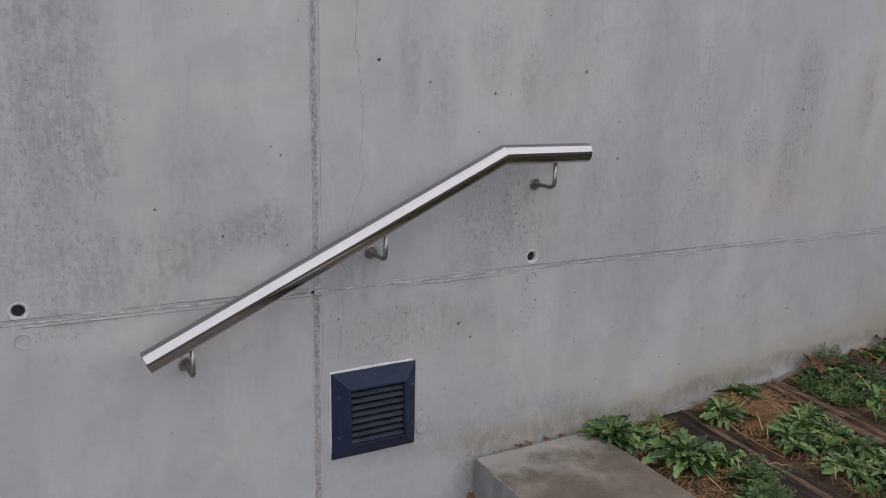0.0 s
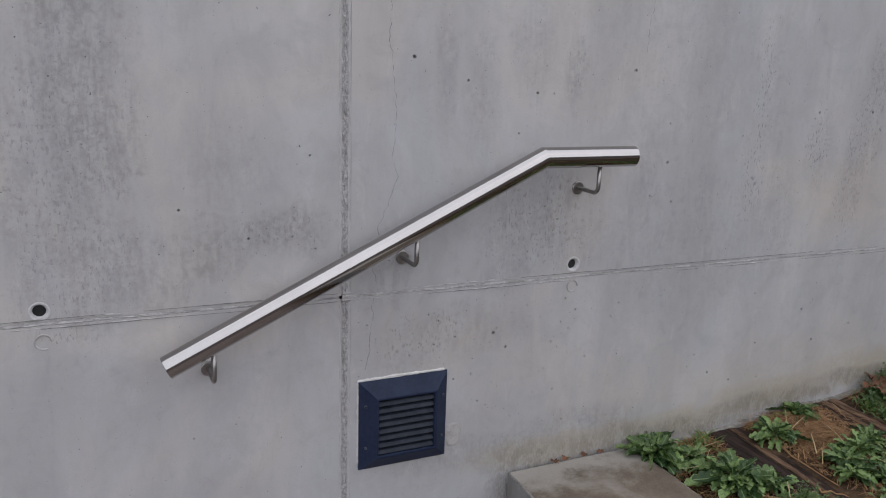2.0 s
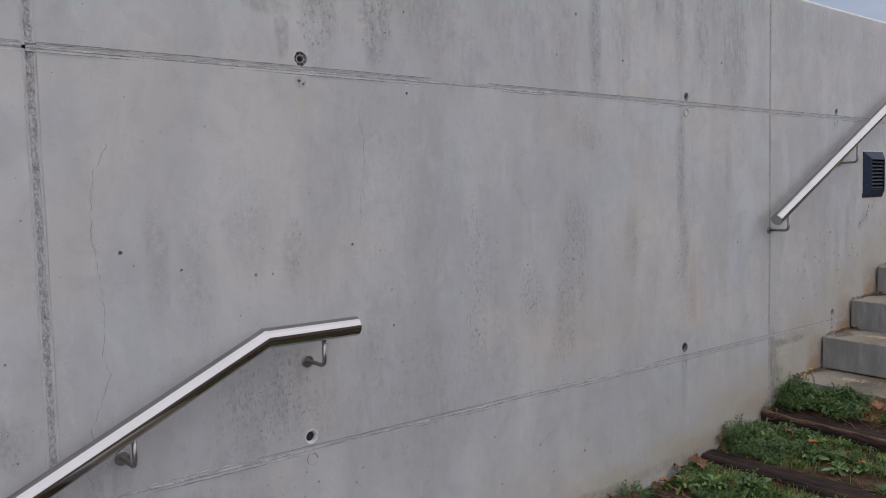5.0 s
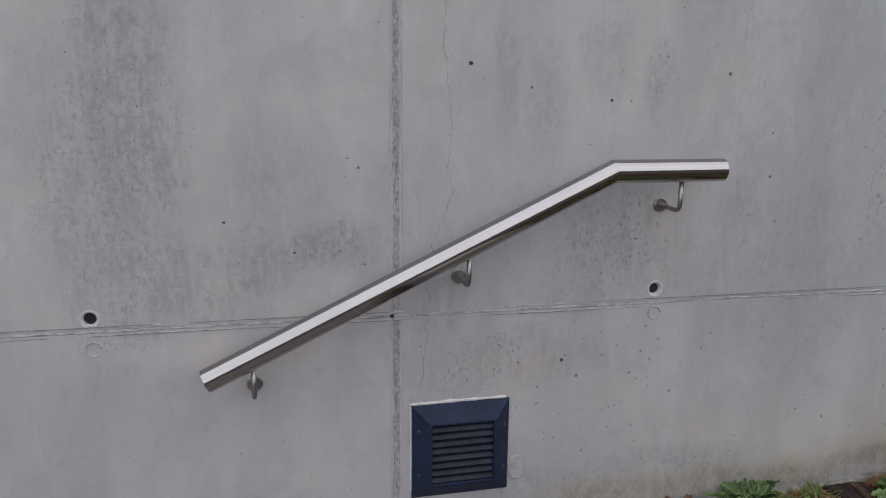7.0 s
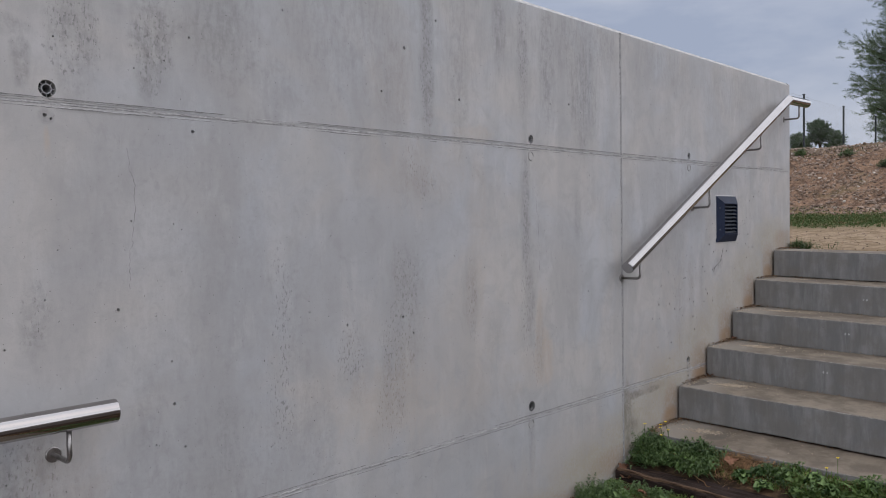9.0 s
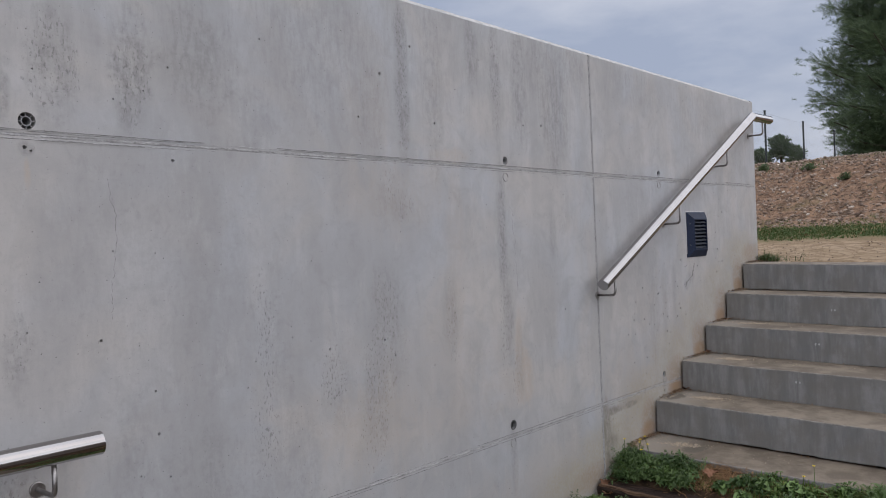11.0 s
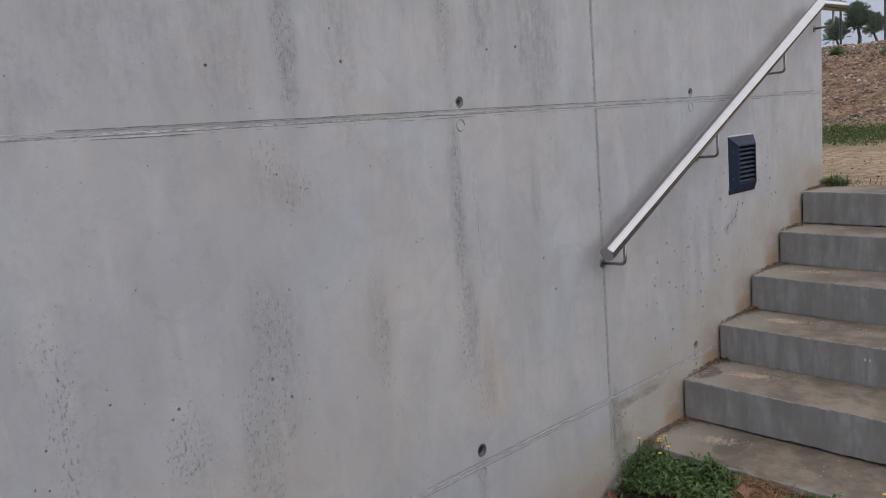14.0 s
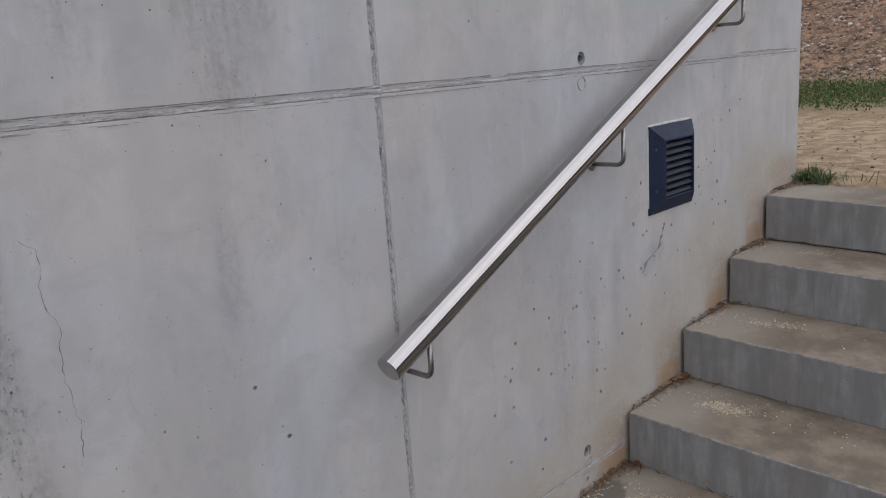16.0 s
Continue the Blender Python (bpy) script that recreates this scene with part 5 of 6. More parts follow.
def rosette(x, y, size, count, kinds, label, seed, rise=0.0):
    rnd = random.Random(seed)
    plant = holder("weed", pose(x, y, ground_z(x, y) + 0.004 + rise))
    count = int(count * 2.6)
    for i in range(count):
        k = i / count
        s = size * rnd.uniform(0.5, 1.12) * (1.0 - 0.4 * k)
        ob = new("leaf", rnd.choice(kinds))
        ob.parent = plant
        turn = i * 137.5 + rnd.uniform(-22, 22)
        ob.matrix_basis = pose(rnd.uniform(-0.008, 0.008), rnd.uniform(-0.008, 0.008), 0.010 + 0.012 * k, rnd.uniform(-32, 32), 2 - 44 * k * k + rnd.uniform(-16, 12), turn) @ Matrix.Scale(s, 4)
    return tagged(plant, label, "weed", group="weeds between the sleepers")


BIG = "broad-leaved green weed with lobed leaves growing in the soil"
SMALL = "low green weed with small oval leaves growing in the soil"
k_seed = 100
rnd = random.Random(3)
lobed_at = [(1.700, -0.075, 1.45, 38), (1.80, -0.13, 1.0, 22), (1.820, -0.30, 1.5, 42), (1.80, -0.33, 0.9, 18), (1.91, -0.36, 0.9, 18), (1.90, -0.50, 1.0, 20), (1.80, -0.58, 0.9, 16),
            (2.15, -0.14, 1.1, 26), (2.34, -0.05, 1.0, 22), (2.31, -0.33, 1.0, 22), (2.22, -0.36, 0.95, 20), (2.36, -0.42, 1.0, 22), (2.25, -0.47, 1.0, 22), (2.33, -0.55, 1.05, 22), (2.20, -0.60, 1.0, 20),
            (2.28, -0.68, 1.0, 20), (2.40, -0.30, 0.9, 20), (2.16, -0.42, 0.9, 18), (2.72, -0.10, 0.8, 16), (2.78, -0.26, 0.8, 16), (2.70, -0.36, 0.9, 18), (3.10, -0.12, 0.85, 18), (3.16, -0.22, 0.85, 18), (3.22, -0.36, 0.9, 18), (3.60, -0.24, 0.7, 14),
            (3.56, -0.12, 0.65, 14), (3.68, -0.16, 0.7, 14), (3.76, -0.36, 0.7, 14), (3.62, -0.42, 0.7, 14), (4.06, -0.20, 0.65, 14), (4.12, -0.30, 0.7, 14), (4.07, -0.38, 0.6, 12), (3.56, -0.55, 0.75, 14)]
for x0, x1 in ((1.70, 1.90), (2.14, 2.36), (2.62, 2.82), (3.06, 3.26)):
    for _ in range(6):
        lobed_at.append((rnd.uniform(x0, x1), rnd.uniform(-1.4, -0.62), rnd.uniform(0.8, 1.1), 18))
for x, y, s, n in lobed_at:
    k_seed += 1
    rosette(x, y, s, n, LOBED, BIG, k_seed)
round_at = [(4.08, -0.56, 1.0, 30), (4.12, -0.62, 0.9, 26), (4.04, -0.66, 0.9, 24), (4.14, -0.84, 1.0, 26), (4.10, -0.92, 0.9, 24), (4.05, -0.80, 0.8, 20),
            (3.62, -0.62, 0.9, 22), (3.70, -0.78, 0.9, 22), (2.80, -0.60, 0.9, 18), (3.12, -0.50, 0.9, 20), (2.68, -0.35, 0.8, 16), (4.16, -1.05, 0.9, 22), (4.13, -0.72, 1.0, 26)]
for x, y, s, n in round_at:
    k_seed += 1
    rosette(x, y, s, n, ROUND, SMALL, k_seed)


def clump_mesh(seed, stems, height, long, wide, lean_most, material, per=2):
    """A low plant: leaning stems set with small folded, pointed leaves that droop at the tip."""
    rnd = random.Random(seed)
    vs, fs = [], []

    def leaf(p, d, ln, w):
        side = d.cross(Vector((0, 0, 1))).normalized() * w
        mid = p + d * ln * 0.55 + Vector((0, 0, 0.10 * ln))
        i = len(vs)
        vs.extend([tuple(p), tuple(mid + side + Vector((0, 0, 0.5 * w))), tuple(mid), tuple(mid - side + Vector((0, 0, 0.5 * w))), tuple(p + d * ln - Vector((0, 0, 0.16 * ln)))])
        fs.extend([(i, i + 1, i + 2), (i, i + 2, i + 3), (i + 1, i + 4, i + 2), (i + 2, i + 4, i + 3)])

    for s in range(stems):
        a = rnd.uniform(0, 2 * math.pi)
        lean = rnd.uniform(0.1, lean_most)
        base = Vector((rnd.gauss(0, 0.022), rnd.gauss(0, 0.022), 0))
        d = Vector((math.cos(a) * lean, math.sin(a) * lean, rnd.uniform(0.5, 1.0))).normalized()
        ln = height * rnd.uniform(0.45, 1.0)
        n = max(2, int(ln / 0.011))
        for i in range(n):
            k = (i + 1) / n
            p = base + d * ln * k + Vector((0, 0, -0.3 * ln * lean * k * k))
            for _ in range(per):
                b = rnd.uniform(0, 2 * math.pi)
                dd = Vector((math.cos(b), math.sin(b), rnd.uniform(-0.15, 1.2))).normalized()
                leaf(p, dd, long * rnd.uniform(0.6, 1.15) * (1.15 - 0.5 * k), wide * rnd.uniform(0.7, 1.2))
    return from_lists("weed_clump", vs, fs, material)


def grassy_mesh(seed, count, long, wide, material):
    """A small tussock of arching blades from one root."""
    rnd = random.Random(seed)
    vs, fs = [], []
    for _ in range(count):
        a, lean, ln = rnd.uniform(0, 6.28), rnd.uniform(0.5, 1.35), long * rnd.uniform(0.5, 1.1)
        d, s = Vector((math.cos(a), math.sin(a), 0)), Vector((-math.sin(a), math.cos(a), 0)) * wide * rnd.uniform(0.7, 1.2)
        base = Vector((rnd.gauss(0, 0.018), rnd.gauss(0, 0.018), 0))
        i = len(vs)
        for k, w in ((0.0, 0.6), (0.35, 1.0), (0.7, 0.8), (1.0, 0.0)):
            q = base + d * ln * lean * k * (0.5 + 0.5 * k) + Vector((0, 0, ln * (k - 0.45 * lean * k * k)))
            vs.extend([tuple(q - s * w), tuple(q + s * w)] if w else [tuple(q)])
        fs.extend([(i, i + 1, i + 3, i + 2), (i + 2, i + 3, i + 5, i + 4), (i + 4, i + 5, i + 6)])
    return from_lists("weed_clump", vs, fs, material)


MATS = [clump_mesh(1, 14, 0.062, 0.048, 0.0044, 1.0, DARK_WEED), clump_mesh(2, 12, 0.050, 0.056, 0.0052, 1.2, DARK_WEED), clump_mesh(3, 16, 0.072, 0.042, 0.0038, 0.9, DARK_WEED),
        clump_mesh(4, 12, 0.042, 0.046, 0.0050, 1.2, GREEN_SMALL)]
SPRIGS = [clump_mesh(5, 9, 0.125, 0.022, 0.0026, 0.35, DARK_WEED, 4), clump_mesh(6, 7, 0.105, 0.024, 0.0030, 0.45, DARK_WEED, 4)]
TUSSOCKS = [grassy_mesh(7, 60, 0.060, 0.0024, GRASS), grassy_mesh(8, 54, 0.055, 0.0032, BRIGHT), grassy_mesh(9, 64, 0.048, 0.0028, BRIGHT), grassy_mesh(10, 44, 0.056, 0.0042, GREEN_SMALL)]
MAT_L = "low dark green weed with many narrow leaves, growing in the soil"
SPRIG_L = "upright feathery green weed growing against the wall"
TUSSOCK_L = "bright green grassy tussock growing between the sleepers"
rnd = random.Random(7)
beds = [(2.60, 2.90, -0.30, -0.04, 30, MATS, MAT_L), (2.76, 2.98, -0.06, -0.03, 7, SPRIGS, SPRIG_L), (2.60, 2.88, -1.1, -0.22, 40, TUSSOCKS, TUSSOCK_L), (2.60, 2.88, -0.9, -0.25, 20, MATS, MAT_L),
        (3.05, 3.36, -0.35, -0.03, 24, TUSSOCKS, TUSSOCK_L), (3.05, 3.34, -0.30, -0.05, 12, MATS, MAT_L), (3.04, 3.34, -1.4, -0.3, 44, TUSSOCKS, TUSSOCK_L), (3.04, 3.32, -1.1, -0.3, 18, MATS, MAT_L),
        (3.52, 3.88, -0.30, -0.04, 46, MATS, MAT_L), (3.54, 3.86, -0.06, -0.03, 8, SPRIGS, SPRIG_L), (3.50, 3.86, -1.3, -0.22, 52, TUSSOCKS, TUSSOCK_L), (3.50, 3.82, -1.0, -0.2, 22, MATS, MAT_L),
        (4.03, 4.20, -0.42, -0.04, 58, MATS, MAT_L), (4.05, 4.12, -0.10, -0.04, 2, SPRIGS, SPRIG_L), (4.02, 4.19, -1.5, -0.70, 36, TUSSOCKS, TUSSOCK_L), (4.02, 4.19, -1.4, -0.66, 26, MATS, MAT_L),
        (2.14, 2.42, -1.1, -0.50, 18, MATS, MAT_L), (1.84, 1.94, -0.62, -0.42, 7, SPRIGS, SPRIG_L), (1.70, 1.92, -1.1, -0.46, 18, MATS, MAT_L), (1.80, 1.92, -0.10, -0.03, 4, TUSSOCKS, TUSSOCK_L)]
for x0, x1, y0, y1, n, kinds, lab in beds:
    for _ in range(n):
        x, y = rnd.uniform(x0, x1), rnd.uniform(y0, y1)
        ob = new({MAT_L: "weed_clump", SPRIG_L: "weed_sprig", TUSSOCK_L: "grass_tussock"}[lab], rnd.choice(kinds))
        ob.matrix_world = pose(x, y, ground_z(x, y) - 0.004, 0, 0, rnd.uniform(0, 360)) @ Matrix.Scale(rnd.uniform(0.65, 1.1) * (1.2 if x > 4.0 else 1.0), 4)
        tagged(ob, lab, "weed", group="weeds between the sleepers")


def blades(name, places, lo, hi, w, material, label, lean=0.6, seed=5):
    """Many grass blades in one mesh: narrow bent strips ending in a point."""
    rnd = random.Random(seed)
    vs, fs = [], []
    for x, y in places:
        z = ground_z(x, y) - 0.004
        a = rnd.uniform(0, 2 * math.pi)
        ln = rnd.uniform(lo, hi)
        d = Vector((math.cos(a), math.sin(a), 0))
        s = Vector((-math.sin(a), math.cos(a), 0)) * w * rnd.uniform(0.6, 1.2)
        b = rnd.uniform(0.1, lean)
        p0 = Vector((x, y, z))
        p1 = p0 + Vector((0, 0, ln * 0.55)) + d * ln * b * 0.35
        p2 = p0 + Vector((0, 0, ln * (0.95 - 0.4 * b))) + d * ln * b
        i = len(vs)
        vs.extend([tuple(p0 - s), tuple(p0 + s), tuple(p1 + s * 0.8), tuple(p1 - s * 0.8), tuple(p2)])
        fs.extend([(i, i + 1, i + 2, i + 3), (i + 3, i + 2, i + 4)])
    ob = new(name, from_lists(name, vs, fs, material))
    return tagged(ob, label, "grass", kind="stuff")


rnd = random.Random(21)
BEDS = [(1.68, 1.95, 0.10), (2.13, 2.44, 0.08), (2.60, 2.90, 0.22), (3.04, 3.36, 0.7), (3.51, 3.88, 1.1), (4.05, 4.21, 1.0)]
pts = []
for x0, x1, dens in BEDS:
    for _ in range(int(4600 * dens)):
        x, y = rnd.uniform(x0, x1), -0.03 - 2.4 * rnd.random() ** 1.6
        if lumps(x, y, 5, 2.0) + 0.25 * rnd.random() > (0.16 - 0.2 * dens):
            pts.append((x, y))
blades("soil_grass", pts, 0.015, 0.05, 0.0020, GRASS, "short green grass between the timber sleepers")

tuft = [(6.225 + abs(rnd.gauss(0, 0.06)), -0.012 - abs(rnd.gauss(0, 0.05))) for _ in range(420)]
tuft += [(6.27 + rnd.uniform(0, 0.09), -0.05 - 0.24 * rnd.random() ** 2.5) for _ in range(70)]
blades("grass_tuft", [(x, y) for x, y in tuft if x > 6.06], 0.03, 0.10, 0.0018, VERGE, "tuft of long green grass at the end of the wall", 2.1, 6)


def bits(name, places, lo, hi, w, material, label, category, seed, lift=0.004, tilt=0.35):
    """Loose straw or needles lying about: thin bent slivers."""
    rnd = random.Random(seed)
    vs, fs = [], []
    for x, y, z in places:
        a, ln = rnd.uniform(0, math.pi), rnd.uniform(lo, hi) / 2
        d = Vector((math.cos(a), math.sin(a), rnd.uniform(-tilt, tilt)))
        s = Vector((-math.sin(a), math.cos(a), rnd.uniform(-0.3, 0.3))) * w * rnd.uniform(0.6, 1.3)
        c = Vector((x, y, z + lift + rnd.uniform(0, 0.008)))
        i = len(vs)
        vs.extend([tuple(c - d * ln - s), tuple(c - d * ln + s), tuple(c + s + Vector((0, 0, 0.003))), tuple(c - s + Vector((0, 0, 0.003))), tuple(c + d * ln + s * 0.6), tuple(c + d * ln - s * 0.6)])
        fs.extend([(i, i + 1, i + 2, i + 3), (i + 3, i + 2, i + 4, i + 5)])
    ob = new(name, from_lists(name, vs, fs, material))
    return tagged(ob, label, category, kind="stuff")


rnd = random.Random(31)
pts = []
for x0, x1, dens in ((1.66, 1.96, 2.4), (2.12, 2.46, 2.6), (2.60, 2.90, 0.8), (3.03, 3.38, 0.5), (3.50, 3.90, 0.4), (4.05, 4.22, 0.8)):
    for _ in range(int(1700 * dens)):
        x, y = rnd.uniform(x0, x1), -0.02 - 1.5 * rnd.random() ** 1.5
        pts.append((x, y, ground_z(x, y)))
for _ in range(2200):
    x, y = rnd.gauss(4.14, 0.045), rnd.gauss(-0.46, 0.09)
    pts.append((x, y, ground_z(x, y) + 0.008))
for _ in range(3200):
    x, y = rnd.gauss(2.29, 0.065), rnd.gauss(-0.18, 0.09)
    pts.append((x, y, ground_z(x, y) + rnd.uniform(0.0, 0.02)))
bits("dry_straw", pts, 0.015, 0.060, 0.0010, STRAW, "dry reddish straw and pine needles on the soil", "straw", 41)

pts = []
for x0, x1, y0, y1, n in ((1.70, 1.92, -0.6, -0.05, 26), (2.12, 2.40, -0.7, -0.05, 20), (2.62, 2.85, -0.6, -0.05, 8)):
    for _ in range(n):
        x, y = rnd.uniform(x0, x1), rnd.uniform(y0, y1)
        pts.append((x, y, ground_z(x, y) + rnd.uniform(0.01, 0.045)))
bits("dry_stalks", pts, 0.07, 0.17, 0.0013, STALK, "long pale dry stalks lying over the weeds", "straw", 42, 0.004, 0.15)

pts = []
for i, (xf, zt) in enumerate(NOSE):
    deep = (NOSE[i + 1][0] if i < 5 else xf + 0.3) - xf
    for _ in range(220):
        k = rnd.random()
        pts.append((xf + 0.03 + (deep - 0.04) * k ** 0.6, -0.004 - abs(rnd.gauss(0, 0.022)) * (0.4 + k), zt - (0.015 if rnd.random() < 0.5 else -0.002)))
    for _ in range(70):
        pts.append((xf + deep - abs(rnd.gauss(0, 0.012)), -0.03 - rnd.random() ** 2 * 1.3, zt - 0.001))
for _ in range(420):
    x, y = rnd.gauss(4.20, 0.035), -0.015 - abs(rnd.gauss(0, 0.035))
    pts.append((x, y, max(ground_z(x, y), -0.25 if x > 4.225 else -9.0) + 0.012 * rnd.random()))
pts = [(x, y, z + FALL * y) for x, y, z in pts]
bits("step_litter", pts, 0.008, 0.042, 0.0015, LITTER, "brown leaf litter gathered on the steps along the wall", "litter", 43, 0.002, 0.2)


def crumbs(name, places, lo, hi, material, label, category, seed, flat=0.7):
    """Loose stones or crumbs in one mesh, each an uneven lump of its own."""
    rnd = random.Random(seed)
    t = (1 + 5 ** 0.5) / 2
    ico = [Vector(v).normalized() for v in ((-1, t, 0), (1, t, 0), (-1, -t, 0), (1, -t, 0), (0, -1, t), (0, 1, t), (0, -1, -t), (0, 1, -t), (t, 0, -1), (t, 0, 1), (-t, 0, -1), (-t, 0, 1))]
    tri = [(0, 11, 5), (0, 5, 1), (0, 1, 7), (0, 7, 10), (0, 10, 11), (1, 5, 9), (5, 11, 4), (11, 10, 2), (10, 7, 6), (7, 1, 8), (3, 9, 4), (3, 4, 2), (3, 2, 6), (3, 6, 8), (3, 8, 9), (4, 9, 5), (2, 4, 11), (6, 2, 10), (8, 6, 7), (9, 8, 1)]
    vs, fs = [], []
    for x, y, z in places:
        r = lo + (hi - lo) * rnd.random() ** 3
        rot = Euler((rnd.uniform(0, 6), rnd.uniform(0, 6), rnd.uniform(0, 6))).to_matrix()
        sx, sy, sz = rnd.uniform(0.7, 1.3), rnd.uniform(0.6, 1.1), rnd.uniform(0.4, 0.8)
        i = len(vs)
        for v in ico:
            q = rot @ Vector((v.x * sx, v.y * sy, v.z * sz)) * (r * rnd.uniform(0.85, 1.15))
            vs.append((x + q.x, y + q.y, z + q.z * flat + r * 0.2))
        fs.extend([(i + a, i + b, i + c) for a, b, c in tri])
    ob = new(name, from_lists(name, vs, fs, material))
    return tagged(ob, label, category, kind="stuff")


pts = []
for i, (xf, zt) in enumerate(NOSE):
    n = (520, 700, 760, 260, 80, 50)[i]
    for _ in range(n):
        g = rnd.gauss(0, 0.042)
        pts.append((xf + 0.20 - 0.18 * g + rnd.gauss(0, 0.020), -0.225 + g, zt))
    for _ in range(n // 5):
        pts.append((rnd.gauss(xf + 0.22, 0.06), -0.03 - abs(rnd.gauss(0, 0.35)), zt))
    for _ in range(90):
        pts.append((xf + rnd.uniform(0.02, 0.3), -0.024 - abs(rnd.gauss(0, 0.02)), zt))
pts = [(x, y, z + FALL * y) for x, y, z in pts]
crumbs("sandy_grit", pts, 0.0012, 0.0047, GRIT, "pale sandy grit scattered on the concrete treads", "grit", 51)


def dead_leaf(x, y, z, size, material, label, seed):
    """A curled, lobed dry leaf with its stalk."""
    rnd = random.Random(seed)
    bm = bmesh.new()
    n = 40
    centre = bm.verts.new((0, 0, 0))
    mid, rim = [], []
    for i in range(n):
        a = 2 * math.pi * i / n
        lob = 0.62 + 0.38 * abs(((a * 5 / (2 * math.pi)) % 1.0) * 2 - 1) ** 1.2 + rnd.uniform(-0.12, 0.12)
        curl = 0.26 * math.sin(a * 1.0 + seed) + 0.36 * math.cos(2 * a + seed * 2)
        mid.append(bm.verts.new((0.5 * lob * math.cos(a), 0.42 * lob * math.sin(a), 0.12 * curl + rnd.uniform(-0.05, 0.05))))
        rim.append(bm.verts.new((lob * math.cos(a), 0.8 * lob * math.sin(a), 0.55 * curl + 0.12 + rnd.uniform(-0.14, 0.14))))
    for i in range(n):
        j = (i + 1) % n
        bm.faces.new((centre, mid[i], mid[j]))
        bm.faces.new((mid[i], rim[i], rim[j], mid[j]))
    for v in bm.verts:
        v.co *= size
    sweep_pts = [Vector((-0.5, 0, 0.0)) * size, Vector((-1.0, 0.06, 0.12)) * size, Vector((-1.4, 0.2, 0.15)) * size]
    ob = new("dead_leaf", mesh_of("dead_leaf", bm, material, True))
    bm = bmesh.new()
    sweep(bm, sweep_pts, 0.0009, 5)
    part("stalk", bm, LITTER, ob)
    ob.matrix_world = pose(x, y, z, rnd.uniform(-8, 12), rnd.uniform(-12, 12), rnd.uniform(-180, 180))
    return tagged(ob, label, "leaf", group="fallen leaves")


BROWN_L, ORANGE_L = "curled dry brown leaf lying on the weeds", "bright orange dry leaf lying on the weeds"
for i, (x, y, dz, s, m, lab) in enumerate([
        (2.73, -0.065, 0.066, 0.052, DEAD, BROWN_L), (2.81, -0.085, 0.064, 0.050, DEAD, BROWN_L), (2.665, -0.075, 0.07, 0.026, DEAD, BROWN_L), (3.06, -0.05, 0.05, 0.032, ORANGE, ORANGE_L), (3.10, -0.10, 0.05, 0.026, ORANGE, ORANGE_L),
        (3.30, -0.05, 0.045, 0.045, DEAD, BROWN_L), (3.20, -0.03, 0.05, 0.04, DEAD, BROWN_L), (3.67, -0.40, 0.075, 0.036, ORANGE, ORANGE_L), (3.74, -0.25, 0.07, 0.028, DEAD, BROWN_L),
        (3.95, -0.035, 0.045, 0.035, DEAD, BROWN_L), (3.86, -0.10, 0.06, 0.03, DEAD, BROWN_L), (4.10, -0.50, 0.075, 0.038, DEAD, BROWN_L), (3.55, -0.03, 0.05, 0.036, DEAD, BROWN_L),
        (2.73, -0.36, 0.06, 0.022, ORANGE, ORANGE_L), (2.66, -0.40, 0.055, 0.02, ORANGE, ORANGE_L), (2.30, -0.50, 0.05, 0.022, DEAD, BROWN_L), (3.62, -0.62, 0.06, 0.022, ORANGE, ORANGE_L), (3.02, -0.03, 0.03, 0.034, DEAD, BROWN_L), (3.27, -0.09, 0.05, 0.03, DEAD, BROWN_L), (2.70, -0.11, 0.06, 0.028, DEAD, BROWN_L), (2.84, -0.05, 0.05, 0.03, DEAD, BROWN_L), (1.86, -0.10, 0.035, 0.022, DEAD, BROWN_L)]):
    dead_leaf(x, y, ground_z(x, y) + dz - 0.012, s, m, lab, 200 + i)
for i, (x, y, z, s) in enumerate([(4.90, -0.035, 0.0, 0.026), (5.24, -0.035, 0.10, 0.024), (1.20, -0.012, -0.68, 0.04), (1.40, -0.014, -0.562, 0.015), (1.36, -0.016, -0.562, 0.016), (1.47, -0.014, -0.562, 0.014), (1.53, -0.016, -0.562, 0.013)]):
    dead_leaf(x, y, {0: -0.062, 1: 0.107, 2: -0.70}.get(i, -0.562), s, DEAD, "curled dry brown leaf caught beside the wall", 240 + i)


def flower(x, y, h, seed):
    """A small yellow daisy-like head on a thin stalk."""
    rnd = random.Random(seed)
    z = ground_z(x, y)
    top = Vector((rnd.uniform(-0.02, 0.02), rnd.uniform(-0.02, 0.02), h))
    ob = holder("flower", pose(x, y, z))
    bm = bmesh.new()
    sweep(bm, [(0, 0, -0.003), tuple(top * 0.5 + Vector((0.004, 0.002, 0))), tuple(top)], 0.0011, 6)
    part("stem", bm, GREEN_SMALL, ob)
    bm = bmesh.new()
    for k in range(12):
        a = k * math.pi / 6
        d, s = Vector((math.cos(a), math.sin(a), 0.45)), Vector((-math.sin(a), math.cos(a), 0))
        bm.faces.new([bm.verts.new(top + q) for q in (d * 0.001 - s * 0.0012, d * 0.0068 - s * 0.0018, d * 0.008, d * 0.0068 + s * 0.0018, d * 0.001 + s * 0.0012)])
    bmesh.ops.create_icosphere(bm, subdivisions=1, radius=0.0036, matrix=Matrix.Translation(top + Vector((0, 0, 0.002))))
    part("head", bm, YELLOW, ob, "yellow flower head")
    return tagged(ob, "small yellow wild flower on a thin stalk", "flower", group="yellow flowers")


